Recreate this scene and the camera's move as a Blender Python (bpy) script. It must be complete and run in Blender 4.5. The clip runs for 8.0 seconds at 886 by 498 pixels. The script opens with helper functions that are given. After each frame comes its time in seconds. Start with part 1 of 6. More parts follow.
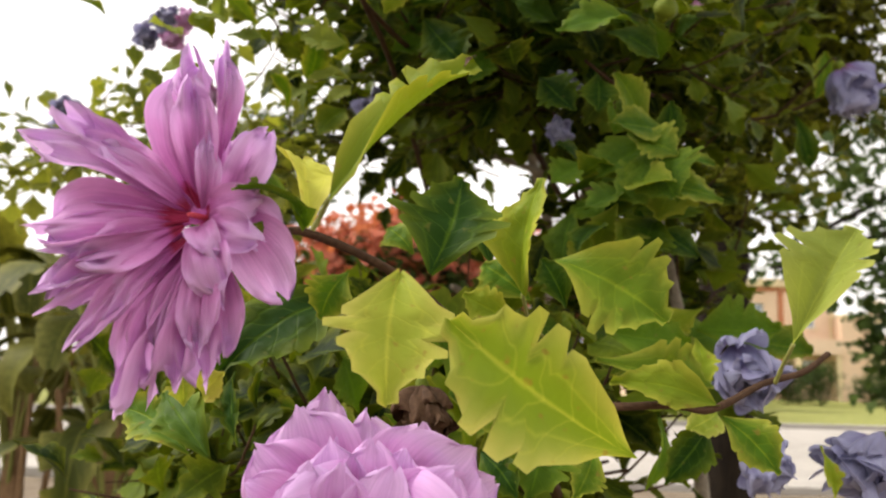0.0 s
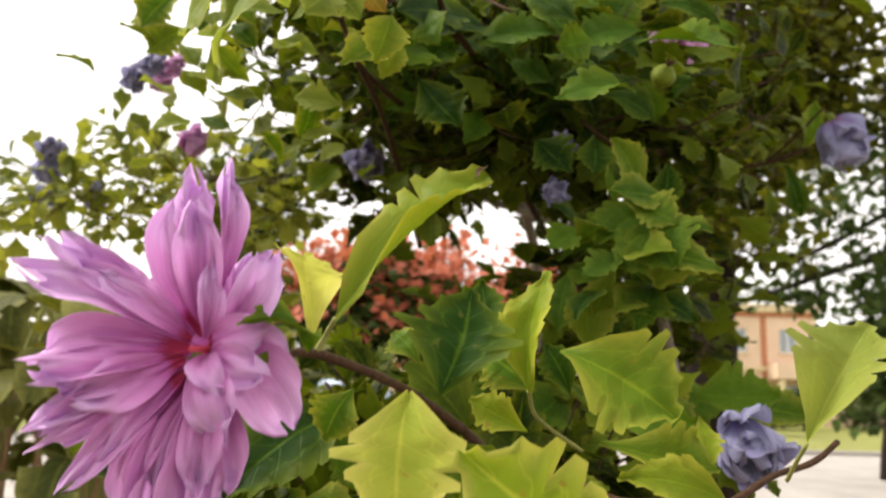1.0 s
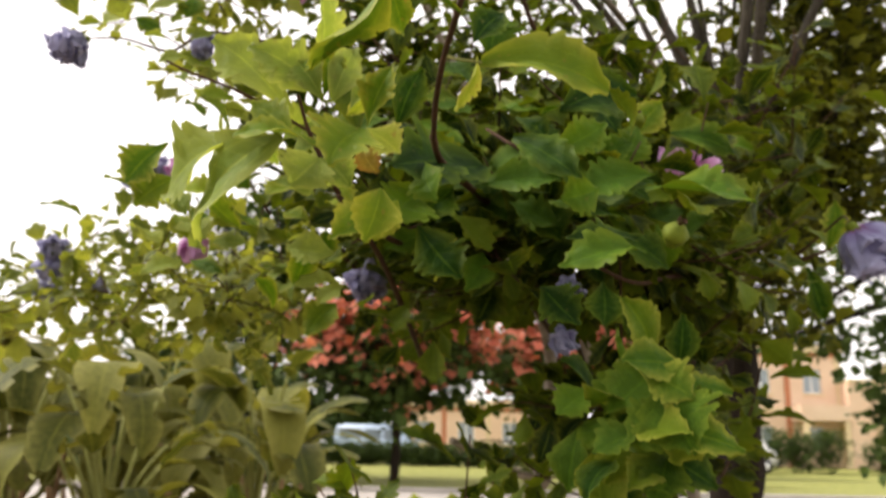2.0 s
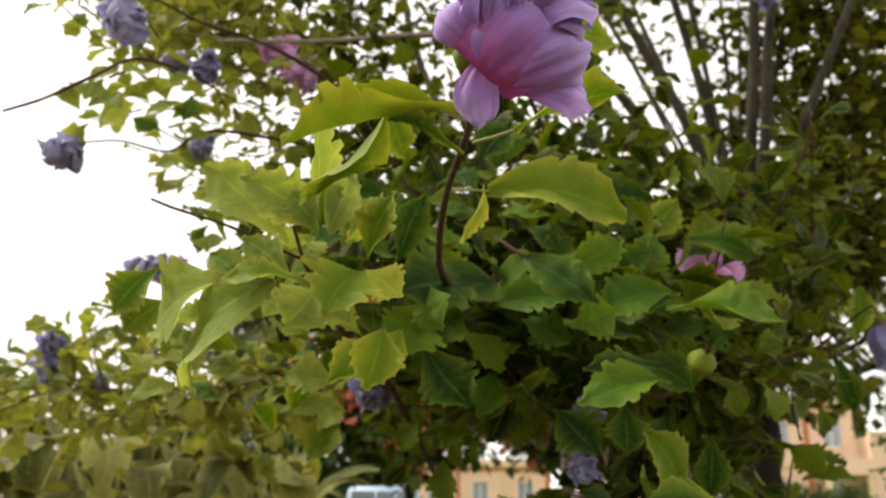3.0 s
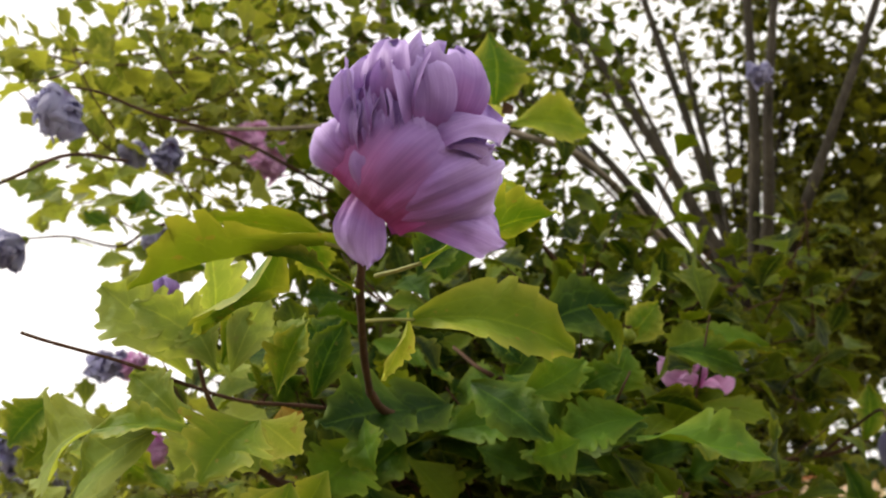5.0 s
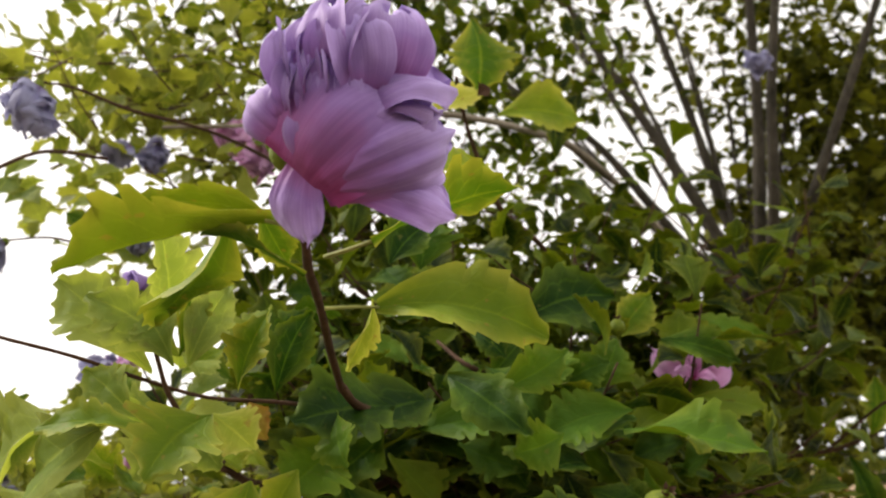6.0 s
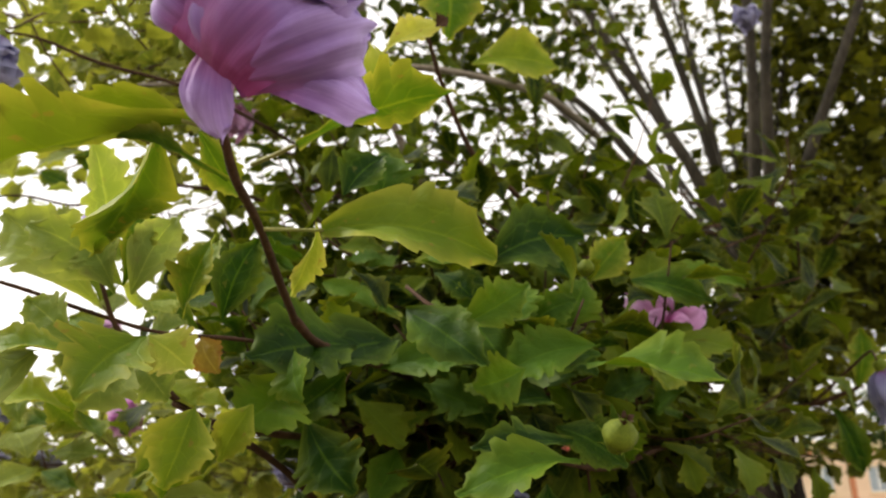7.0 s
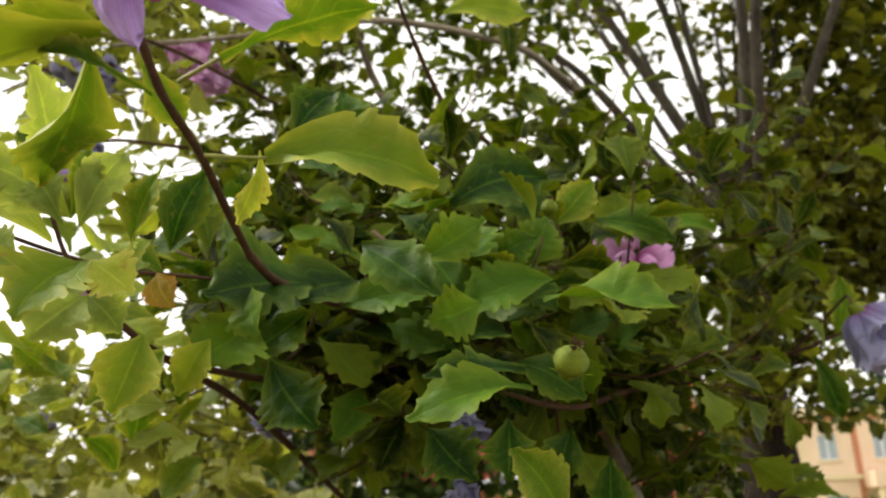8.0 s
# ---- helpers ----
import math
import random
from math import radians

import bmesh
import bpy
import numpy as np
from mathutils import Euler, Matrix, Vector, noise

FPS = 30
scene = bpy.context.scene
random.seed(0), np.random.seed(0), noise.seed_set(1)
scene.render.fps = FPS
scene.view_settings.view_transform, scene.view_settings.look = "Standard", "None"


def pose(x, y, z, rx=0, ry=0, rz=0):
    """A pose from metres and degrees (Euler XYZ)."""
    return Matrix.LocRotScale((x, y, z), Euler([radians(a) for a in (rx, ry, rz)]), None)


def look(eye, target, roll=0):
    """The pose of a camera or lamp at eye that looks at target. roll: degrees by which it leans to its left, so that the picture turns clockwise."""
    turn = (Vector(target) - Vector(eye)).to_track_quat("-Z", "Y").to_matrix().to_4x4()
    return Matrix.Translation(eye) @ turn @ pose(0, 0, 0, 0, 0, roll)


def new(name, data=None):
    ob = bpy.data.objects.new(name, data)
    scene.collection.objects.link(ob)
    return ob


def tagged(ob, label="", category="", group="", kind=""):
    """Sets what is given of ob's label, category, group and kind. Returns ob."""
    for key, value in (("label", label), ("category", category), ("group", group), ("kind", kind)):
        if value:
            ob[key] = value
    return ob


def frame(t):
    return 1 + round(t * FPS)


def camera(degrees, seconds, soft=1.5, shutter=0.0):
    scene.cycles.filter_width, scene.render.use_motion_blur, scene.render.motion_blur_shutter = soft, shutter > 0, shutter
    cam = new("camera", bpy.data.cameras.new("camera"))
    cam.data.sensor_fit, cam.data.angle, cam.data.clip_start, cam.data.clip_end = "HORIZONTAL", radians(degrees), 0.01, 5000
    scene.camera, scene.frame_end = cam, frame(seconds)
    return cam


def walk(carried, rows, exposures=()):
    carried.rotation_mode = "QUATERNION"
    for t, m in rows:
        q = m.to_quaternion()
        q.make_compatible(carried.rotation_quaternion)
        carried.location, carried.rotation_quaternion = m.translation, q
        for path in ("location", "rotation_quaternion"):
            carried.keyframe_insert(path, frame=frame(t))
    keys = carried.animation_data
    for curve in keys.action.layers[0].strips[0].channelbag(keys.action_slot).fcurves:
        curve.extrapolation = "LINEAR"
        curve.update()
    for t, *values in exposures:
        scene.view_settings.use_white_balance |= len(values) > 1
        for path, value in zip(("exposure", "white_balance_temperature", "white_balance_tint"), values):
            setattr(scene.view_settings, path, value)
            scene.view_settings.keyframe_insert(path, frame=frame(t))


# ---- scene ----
cam = camera(56.0, 8.0, soft=2.0, shutter=0.3)
cam.data.dof.use_dof, cam.data.dof.focus_distance, cam.data.dof.aperture_fstop = True, 0.345, 17.0
PATH = [
    (0, (0.0, 0.0, 1.5), (0.0, 1.981, 1.778), 1.5),
    (0.5, (-0.015, 0.002, 1.511), (0.031, 1.977, 1.818), 1.5),
    (1, (-0.01, 0.006, 1.534), (0.026, 1.977, 1.871), 1.4),
    (1.5, (0.005, 0.017, 1.572), (0.005, 1.979, 1.958), 0.9),
    (2, (0.002, 0.027, 1.633), (-0.005, 1.98, 2.064), 1.1),
    (2.2, (-0.005, 0.03, 1.661), (-0.007, 1.982, 2.096), 1.0),
    (3.3, (0.009, 0.067, 1.698), (-0.029, 1.973, 2.303), 0.0),
    (3.5, (0.013, 0.077, 1.707), (-0.026, 1.979, 2.326), 0.2),
    (4, (0.024, 0.097, 1.726), (-0.026, 1.986, 2.381), 0.3),
    (4.5, (0.032, 0.106, 1.744), (-0.023, 1.987, 2.422), 0.3),
    (4.7, (0.039, 0.105, 1.744), (-0.016, 1.979, 2.442), 0.3),
    (5.8, (0.07, 0.129, 1.745), (-0.017, 1.991, 2.47), -0.7),
    (6, (0.071, 0.133, 1.742), (-0.014, 1.995, 2.467), -0.6),
    (6.5, (0.079, 0.147, 1.731), (-0.004, 2.017, 2.436), -0.6),
    (7, (0.097, 0.153, 1.719), (0.001, 2.031, 2.399), -1.2),
    (7.5, (0.113, 0.158, 1.706), (0.008, 2.045, 2.36), -2.0),
    (8, (0.124, 0.16, 1.695), (0.018, 2.057, 2.319), -2.1),
]
EXPOSURES = [(0.0, 0.92, 6500, 15), (1.5, 1.07, 6500, 16), (2.2, 1.02, 6500, 18), (3.3, 0.87, 6500, 15), (7.0, 0.91, 6500, 14), (8.0, 1.12, 6500, 11)]
walk(cam, [(t, look(eye, target, roll)) for t, eye, target, roll in PATH], EXPOSURES)

# ---- light ----
SUN_TURN, SUN_UP = radians(-78), radians(47)
world = bpy.data.worlds.new("sky")
scene.world = world
world.use_nodes = True
wn, wl = world.node_tree.nodes, world.node_tree.links
sky = wn.new("ShaderNodeTexSky")
sky.sky_type, sky.sun_disc = "NISHITA", False
sky.sun_elevation, sky.sun_rotation = SUN_UP, SUN_TURN
sky.air_density, sky.dust_density, sky.ozone_density = 1.0, 6.0, 1.0
veil = wn.new("ShaderNodeMixRGB")
veil.inputs[0].default_value = 0.86
veil.inputs[2].default_value = (14.5, 14.1, 12.9, 1)
wl.new(sky.outputs[0], veil.inputs[1])
wl.new(veil.outputs[0], wn["Background"].inputs[0])
wn["Background"].inputs[1].default_value = 0.066
sun = new("sun", bpy.data.lights.new("sun", "SUN"))
sun.data.energy, sun.data.angle, sun.data.color = 2.4, radians(16), (1.0, 0.95, 0.86)
toward = Vector((math.sin(SUN_TURN) * math.cos(SUN_UP), math.cos(SUN_TURN) * math.cos(SUN_UP), math.sin(SUN_UP)))
sun.matrix_world = look(toward * 50, (0, 0, 0))


# ---- materials ----
def ramp(nodes, stops):
    r = nodes.new("ShaderNodeValToRGB")
    while len(r.color_ramp.elements) < len(stops):
        r.color_ramp.elements.new(0.5)
    for e, (p, c) in zip(r.color_ramp.elements, stops):
        e.position, e.color = p, (*c, 1)
    return r


def mathn(nodes, links, op, a, b=None, clamp=False):
    n = nodes.new("ShaderNodeMath")
    n.operation, n.use_clamp = op, clamp
    for slot, v in ((0, a), (1, b)):
        if v is None:
            continue
        if isinstance(v, (int, float)):
            n.inputs[slot].default_value = v
        else:
            links.new(v, n.inputs[slot])
    return n.outputs[0]


def mixc(nodes, links, f, a, b, kind="MIX"):
    n = nodes.new("ShaderNodeMixRGB")
    n.blend_type = kind
    for slot, v in ((0, f), (1, a), (2, b)):
        if isinstance(v, (int, float)):
            n.inputs[slot].default_value = v
        elif isinstance(v, tuple):
            n.inputs[slot].default_value = (*v, 1)
        else:
            links.new(v, n.inputs[slot])
    return n.outputs[0]


def base_mat(name, rough):
    m = bpy.data.materials.new(name)
    m.use_nodes = True
    nodes, links = m.node_tree.nodes, m.node_tree.links
    p = nodes["Principled BSDF"]
    p.inputs["Roughness"].default_value = rough
    return m, nodes, links, p


def noise_tex(nodes, links, scale, detail=4.0, rough=0.55, vec=None):
    n = nodes.new("ShaderNodeTexNoise")
    n.inputs["Scale"].default_value, n.inputs["Detail"].default_value, n.inputs["Roughness"].default_value = scale, detail, rough
    if vec is None:
        vec = nodes.new("ShaderNodeTexCoord").outputs["Object"]
    links.new(vec, n.inputs["Vector"])
    return n.outputs["Fac"]


def bump(nodes, links, p, height, strength, dist):
    b = nodes.new("ShaderNodeBump")
    b.inputs["Strength"].default_value, b.inputs["Distance"].default_value = strength, dist
    links.new(height, b.inputs["Height"])
    links.new(b.outputs[0], p.inputs["Normal"])
    return b.outputs[0]


def thin(m, nodes, links, p, colour, amount, normal=None):
    """Lets light through a leaf or petal."""
    t = nodes.new("ShaderNodeBsdfTranslucent")
    links.new(colour, t.inputs["Color"])
    if normal is not None:
        links.new(normal, t.inputs["Normal"])
    mix = nodes.new("ShaderNodeMixShader")
    mix.inputs[0].default_value = amount
    links.new(p.outputs[0], mix.inputs[1])
    links.new(t.outputs[0], mix.inputs[2])
    links.new(mix.outputs[0], nodes["Material Output"].inputs["Surface"])


def leaf_mat(name, low, high, edge, spots, island=False, through_amount=0.4, edge_amount=0.7):
    m, nodes, links, p = base_mat(name, 0.58)
    p.inputs["Specular IOR Level"].default_value = 0.1
    uv = nodes.new("ShaderNodeTexCoord").outputs["UV"]
    sep = nodes.new("ShaderNodeSeparateXYZ")
    links.new(uv, sep.inputs[0])
    side = mathn(nodes, links, "ABSOLUTE", mathn(nodes, links, "SUBTRACT", mathn(nodes, links, "MULTIPLY", sep.outputs[0], 2.0), 1.0))
    blotch = noise_tex(nodes, links, 38, 3)
    grain = noise_tex(nodes, links, 420, 3, 0.6)
    if island:
        rnd = nodes.new("ShaderNodeNewGeometry").outputs["Random Per Island"]
    else:
        rnd = nodes.new("ShaderNodeObjectInfo").outputs["Random"]
    f = mathn(nodes, links, "ADD", mathn(nodes, links, "MULTIPLY", blotch, 0.7), mathn(nodes, links, "MULTIPLY", mathn(nodes, links, "SUBTRACT", rnd, 0.5), 0.9))
    r = ramp(nodes, [(0.1, low), (0.75, high)])
    links.new(f, r.inputs[0])
    col = r.outputs[0]
    rim = mathn(nodes, links, "MULTIPLY", mathn(nodes, links, "POWER", side, 2.6), mathn(nodes, links, "MULTIPLY", blotch, 1.6 * edge_amount), True)
    col = mixc(nodes, links, rim, col, edge)
    mid = mathn(nodes, links, "SUBTRACT", 1.0, mathn(nodes, links, "MULTIPLY", side, 14.0), True)
    slant = mathn(nodes, links, "FRACT", mathn(nodes, links, "MULTIPLY", mathn(nodes, links, "SUBTRACT", sep.outputs[1], mathn(nodes, links, "MULTIPLY", side, 0.22)), 6.5))
    vein = mathn(nodes, links, "SUBTRACT", 1.0, mathn(nodes, links, "MULTIPLY", mathn(nodes, links, "ABSOLUTE", mathn(nodes, links, "SUBTRACT", slant, 0.5)), 14.0), True)
    palm = mathn(nodes, links, "SUBTRACT", 1.0, mathn(nodes, links, "MULTIPLY", mathn(nodes, links, "ABSOLUTE", mathn(nodes, links, "SUBTRACT", side, 0.5)), 16.0), True)
    palm = mathn(nodes, links, "MULTIPLY", palm, mathn(nodes, links, "LESS_THAN", sep.outputs[1], 0.7))
    lines = mathn(nodes, links, "ADD", mathn(nodes, links, "MULTIPLY", mathn(nodes, links, "MAXIMUM", mid, mathn(nodes, links, "MULTIPLY", palm, 0.45)), 0.42), mathn(nodes, links, "MULTIPLY", vein, 0.16), True)
    col = mixc(nodes, links, lines, col, (min(1, 1.3 * high[0] + 0.025), min(1, 1.25 * high[1] + 0.03), 1.2 * high[2] + 0.003))
    fleck = noise_tex(nodes, links, 160, 2)
    rs = ramp(nodes, [(0.66, (0, 0, 0)), (0.74, (1, 1, 1))])
    links.new(fleck, rs.inputs[0])
    col = mixc(nodes, links, mathn(nodes, links, "MULTIPLY", rs.outputs[0], 0.5), col, spots)
    links.new(col, p.inputs["Base Color"])
    pucker = noise_tex(nodes, links, 95, 2)
    h = mathn(nodes, links, "SUBTRACT", mathn(nodes, links, "ADD", mathn(nodes, links, "MULTIPLY", grain, 0.3), mathn(nodes, links, "MULTIPLY", pucker, 1.6)), lines)
    nrm = bump(nodes, links, p, h, 0.5, 0.0012)
    warm = mixc(nodes, links, 1.0, col, (1.25, 1.15, 0.5), "MULTIPLY")
    thin(m, nodes, links, p, warm, through_amount, nrm)
    return m


def petal_mat(name, base, mid, tip, eye, through_amount=0.35):
    m, nodes, links, p = base_mat(name, 0.6)
    p.inputs["Specular IOR Level"].default_value = 0.2
    p.inputs["Sheen Weight"].default_value = 0.15
    uv = nodes.new("ShaderNodeTexCoord").outputs["UV"]
    sep = nodes.new("ShaderNodeSeparateXYZ")
    links.new(uv, sep.inputs[0])
    map_ = nodes.new("ShaderNodeMapping")
    map_.inputs["Scale"].default_value = (36, 1.3, 1)
    links.new(uv, map_.inputs["Vector"])
    streak = noise_tex(nodes, links, 1.0, 4, 0.6, map_.outputs[0])
    soft = noise_tex(nodes, links, 60, 3)
    rnd = nodes.new("ShaderNodeObjectInfo").outputs["Random"]
    along = mathn(nodes, links, "ADD", sep.outputs[1], mathn(nodes, links, "MULTIPLY", mathn(nodes, links, "SUBTRACT", soft, 0.5), 0.5))
    along = mathn(nodes, links, "ADD", along, mathn(nodes, links, "MULTIPLY", mathn(nodes, links, "SUBTRACT", rnd, 0.5), 0.25))
    r = ramp(nodes, [(0.0, eye), (0.1, base), (0.5, mid), (0.95, tip)])
    links.new(along, r.inputs[0])
    dark = mixc(nodes, links, 1.0, r.outputs[0], (0.62, 0.5, 0.66), "MULTIPLY")
    rs = ramp(nodes, [(0.42, (1, 1, 1)), (0.6, (0, 0, 0))])
    links.new(streak, rs.inputs[0])
    col = mixc(nodes, links, mathn(nodes, links, "MULTIPLY", rs.outputs[0], 0.36), r.outputs[0], dark)
    links.new(col, p.inputs["Base Color"])
    nrm = bump(nodes, links, p, streak, 0.3, 0.001)
    thin(m, nodes, links, p, col, through_amount, nrm)
    return m


def rough_mat(name, low, high, scale, rough, relief=0.4, dist=0.01, fine=8.0, stretch=1.0):
    m, nodes, links, p = base_mat(name, rough)
    p.inputs["Specular IOR Level"].default_value = 0.15 if rough > 0.5 else 0.4
    long = nodes.new("ShaderNodeMapping")
    long.inputs["Scale"].default_value = (1, 1, stretch)
    links.new(nodes.new("ShaderNodeTexCoord").outputs["Object"], long.inputs["Vector"])
    big, small = noise_tex(nodes, links, scale, 5, 0.55, long.outputs[0]), noise_tex(nodes, links, scale * fine, 5, 0.65, long.outputs[0])
    f = mathn(nodes, links, "ADD", mathn(nodes, links, "MULTIPLY", big, 0.55), mathn(nodes, links, "MULTIPLY", small, 0.45))
    r = ramp(nodes, [(0.32, low), (0.68, high)])
    links.new(f, r.inputs[0])
    links.new(r.outputs[0], p.inputs["Base Color"])
    bump(nodes, links, p, f, relief, dist)
    return m


LEAF_GREEN = leaf_mat("leaf_green", (0.013, 0.045, 0.0025), (0.075, 0.15, 0.007), (0.17, 0.22, 0.018), (0.12, 0.12, 0.02), False, 0.3)
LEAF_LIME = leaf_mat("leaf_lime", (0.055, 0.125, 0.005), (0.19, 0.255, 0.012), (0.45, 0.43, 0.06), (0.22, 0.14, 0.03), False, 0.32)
# Deep green that also holds the shade inside the leaf cluster.
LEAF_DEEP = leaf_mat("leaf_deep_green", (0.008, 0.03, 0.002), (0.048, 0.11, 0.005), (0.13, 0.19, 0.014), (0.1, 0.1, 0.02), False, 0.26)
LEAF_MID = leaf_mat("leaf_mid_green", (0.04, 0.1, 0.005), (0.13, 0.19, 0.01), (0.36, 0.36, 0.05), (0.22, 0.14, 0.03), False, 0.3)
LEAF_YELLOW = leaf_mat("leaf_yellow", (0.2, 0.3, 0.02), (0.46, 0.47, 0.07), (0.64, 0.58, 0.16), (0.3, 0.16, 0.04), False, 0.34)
# Pale green; on the shrub's left side its colour stands in for backlit haze.
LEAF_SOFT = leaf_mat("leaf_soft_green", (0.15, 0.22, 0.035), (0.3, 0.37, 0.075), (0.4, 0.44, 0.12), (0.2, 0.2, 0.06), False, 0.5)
LEAF_AMBER = leaf_mat("leaf_amber", (0.28, 0.2, 0.03), (0.45, 0.33, 0.06), (0.4, 0.16, 0.04), (0.25, 0.1, 0.03))
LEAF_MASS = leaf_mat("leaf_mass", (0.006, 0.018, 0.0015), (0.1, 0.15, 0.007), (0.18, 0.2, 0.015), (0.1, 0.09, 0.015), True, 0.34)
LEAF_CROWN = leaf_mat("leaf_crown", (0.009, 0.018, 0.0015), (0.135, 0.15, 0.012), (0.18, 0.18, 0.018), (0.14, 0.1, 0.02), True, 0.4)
# Lighter, thinner green: haze and glare over the left foliage, put into its colour.
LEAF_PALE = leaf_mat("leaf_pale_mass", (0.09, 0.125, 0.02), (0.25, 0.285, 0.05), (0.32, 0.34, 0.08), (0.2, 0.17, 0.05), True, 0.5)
LEAF_FAR = leaf_mat("leaf_far", (0.016, 0.033, 0.007), (0.055, 0.085, 0.016), (0.06, 0.1, 0.02), (0.05, 0.06, 0.02), True, 0.25)
LEAF_BLADE = leaf_mat("leaf_broad_blade", (0.04, 0.052, 0.009), (0.165, 0.17, 0.035), (0.27, 0.26, 0.07), (0.2, 0.13, 0.04), False, 0.36)
PETAL_PINK = petal_mat("petal_pink", (0.5, 0.12, 0.39), (0.73, 0.32, 0.66), (0.8, 0.53, 0.86), (0.36, 0.02, 0.08), 0.3)
PETAL_MAUVE = petal_mat("petal_mauve", (0.31, 0.07, 0.24), (0.26, 0.145, 0.385), (0.48, 0.36, 0.7), (0.24, 0.03, 0.13), 0.2)
PETAL_BLUE = petal_mat("petal_faded_blue", (0.18, 0.13, 0.28), (0.26, 0.26, 0.43), (0.38, 0.39, 0.56), (0.2, 0.06, 0.18), 0.36)
PETAL_ROSE = petal_mat("petal_rose", (0.5, 0.12, 0.36), (0.68, 0.32, 0.6), (0.76, 0.46, 0.74), (0.4, 0.03, 0.12))
RED_BLOOM = leaf_mat("red_bloom", (0.36, 0.085, 0.05), (0.56, 0.19, 0.12), (0.6, 0.27, 0.19), (0.4, 0.1, 0.05), True, 0.3)
CALYX = rough_mat("calyx_green", (0.06, 0.09, 0.006), (0.15, 0.185, 0.012), 140, 0.65, 0.5, 0.0015)
STAMEN = rough_mat("stamen_red", (0.35, 0.02, 0.05), (0.5, 0.08, 0.1), 200, 0.6, 0.3, 0.001)
TWIG = rough_mat("twig_bark", (0.03, 0.015, 0.008), (0.1, 0.055, 0.03), 60, 0.8, 0.6, 0.002)
TWIG_GREEN = rough_mat("green_shoot", (0.15, 0.17, 0.04), (0.3, 0.3, 0.09), 80, 0.6, 0.3, 0.001)
BARK_GREY = rough_mat("pale_grey_bark", (0.12, 0.1, 0.075), (0.3, 0.26, 0.2), 22, 0.85, 0.7, 0.006)
# Limbs get a greyer, lighter bark than the trunk: haze put into the colour.
LIMB = rough_mat("hazed_limb_bark", (0.022, 0.02, 0.015), (0.08, 0.07, 0.052), 24, 0.9, 0.8, 0.01, 4.0, 0.3)
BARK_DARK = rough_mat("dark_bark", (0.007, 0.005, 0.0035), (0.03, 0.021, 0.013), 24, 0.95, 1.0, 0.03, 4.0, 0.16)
GRASS = rough_mat("lawn", (0.13, 0.15, 0.035), (0.29, 0.29, 0.085), 3, 0.95, 0.6, 0.03, 30)
EARTH = rough_mat("bare_earth", (0.1, 0.075, 0.05), (0.22, 0.18, 0.13), 2, 0.95, 0.6, 0.03, 20)
CONCRETE = rough_mat("pale_concrete", (0.26, 0.245, 0.22), (0.42, 0.39, 0.35), 1.2, 0.85, 0.3, 0.01, 25)
PEACH = rough_mat("peach_render", (0.66, 0.48, 0.34), (0.78, 0.6, 0.45), 0.7, 0.9, 0.25, 0.01, 30)
CREAM = rough_mat("cream_render", (0.62, 0.5, 0.3), (0.74, 0.61, 0.4), 0.8, 0.9, 0.2, 0.01, 30)
TERRACOTTA = rough_mat("terracotta", (0.4, 0.15, 0.08), (0.55, 0.24, 0.13), 2, 0.85, 0.3, 0.01, 12)
WHITE = rough_mat("white_paint", (0.68, 0.68, 0.67), (0.8, 0.8, 0.79), 1.0, 0.45, 0.1, 0.002)
STEM_STRAW = rough_mat("dry_sheath", (0.16, 0.09, 0.045), (0.34, 0.22, 0.12), 9, 0.85, 0.5, 0.01)
TYRE = rough_mat("tyre_rubber", (0.02, 0.02, 0.02), (0.04, 0.04, 0.04), 10, 0.8, 0.2, 0.002)
CAR_BLUE = rough_mat("pale_blue_paint", (0.36, 0.46, 0.58), (0.42, 0.52, 0.64), 0.8, 0.3, 0.05, 0.001)
GLASS, _n, _l, _p = base_mat("dark_window_glass", 0.08)
_p.inputs["Base Color"].default_value = (0.25, 0.3, 0.34, 1)
_p.inputs["Specular IOR Level"].default_value = 0.8


# ---- builders ----
def link_mesh(name, bm, mat, parent=None, label="", m=None):
    me = bpy.data.meshes.new(name)
    bm.to_mesh(me)
    bm.free()
    me.materials.append(mat)
    for f in me.polygons:
        f.use_smooth = True
    ob = new(name, me)
    if parent is not None:
        ob.parent = parent
    if m is not None:
        ob.matrix_basis = m
    if label:
        tagged(ob, label)
    return ob


def raw_mesh(name, verts, faces, mat, parent=None, label="", uvs=None, m=None, smooth=True):
    me = bpy.data.meshes.new(name)
    me.from_pydata(verts, [], faces)
    if uvs is not None:
        layer = me.uv_layers.new(name="UVMap")
        layer.data.foreach_set("uv", np.asarray(uvs, dtype=np.float32)[np.array([v.vertex_index for v in me.loops])].ravel())
    me.materials.append(mat)
    if smooth:
        me.polygons.foreach_set("use_smooth", [True] * len(me.polygons))
    ob = new(name, me)
    if parent is not None:
        ob.parent = parent
    if m is not None:
        ob.matrix_basis = m
    if label:
        tagged(ob, label)
    return ob


def axes_from(base, tip, face):
    b, t = Vector(base), Vector(tip)
    y = (t - b).normalized()
    z = Vector(face) - y * Vector(face).dot(y)
    if z.length < 1e-4:
        z = y.orthogonal()
    z.normalize()
    x = y.cross(z)
    return Matrix(((x.x, y.x, z.x, b.x), (x.y, y.y, z.y, b.y), (x.z, y.z, z.z, b.z), (0, 0, 0, 1))), (t - b).length


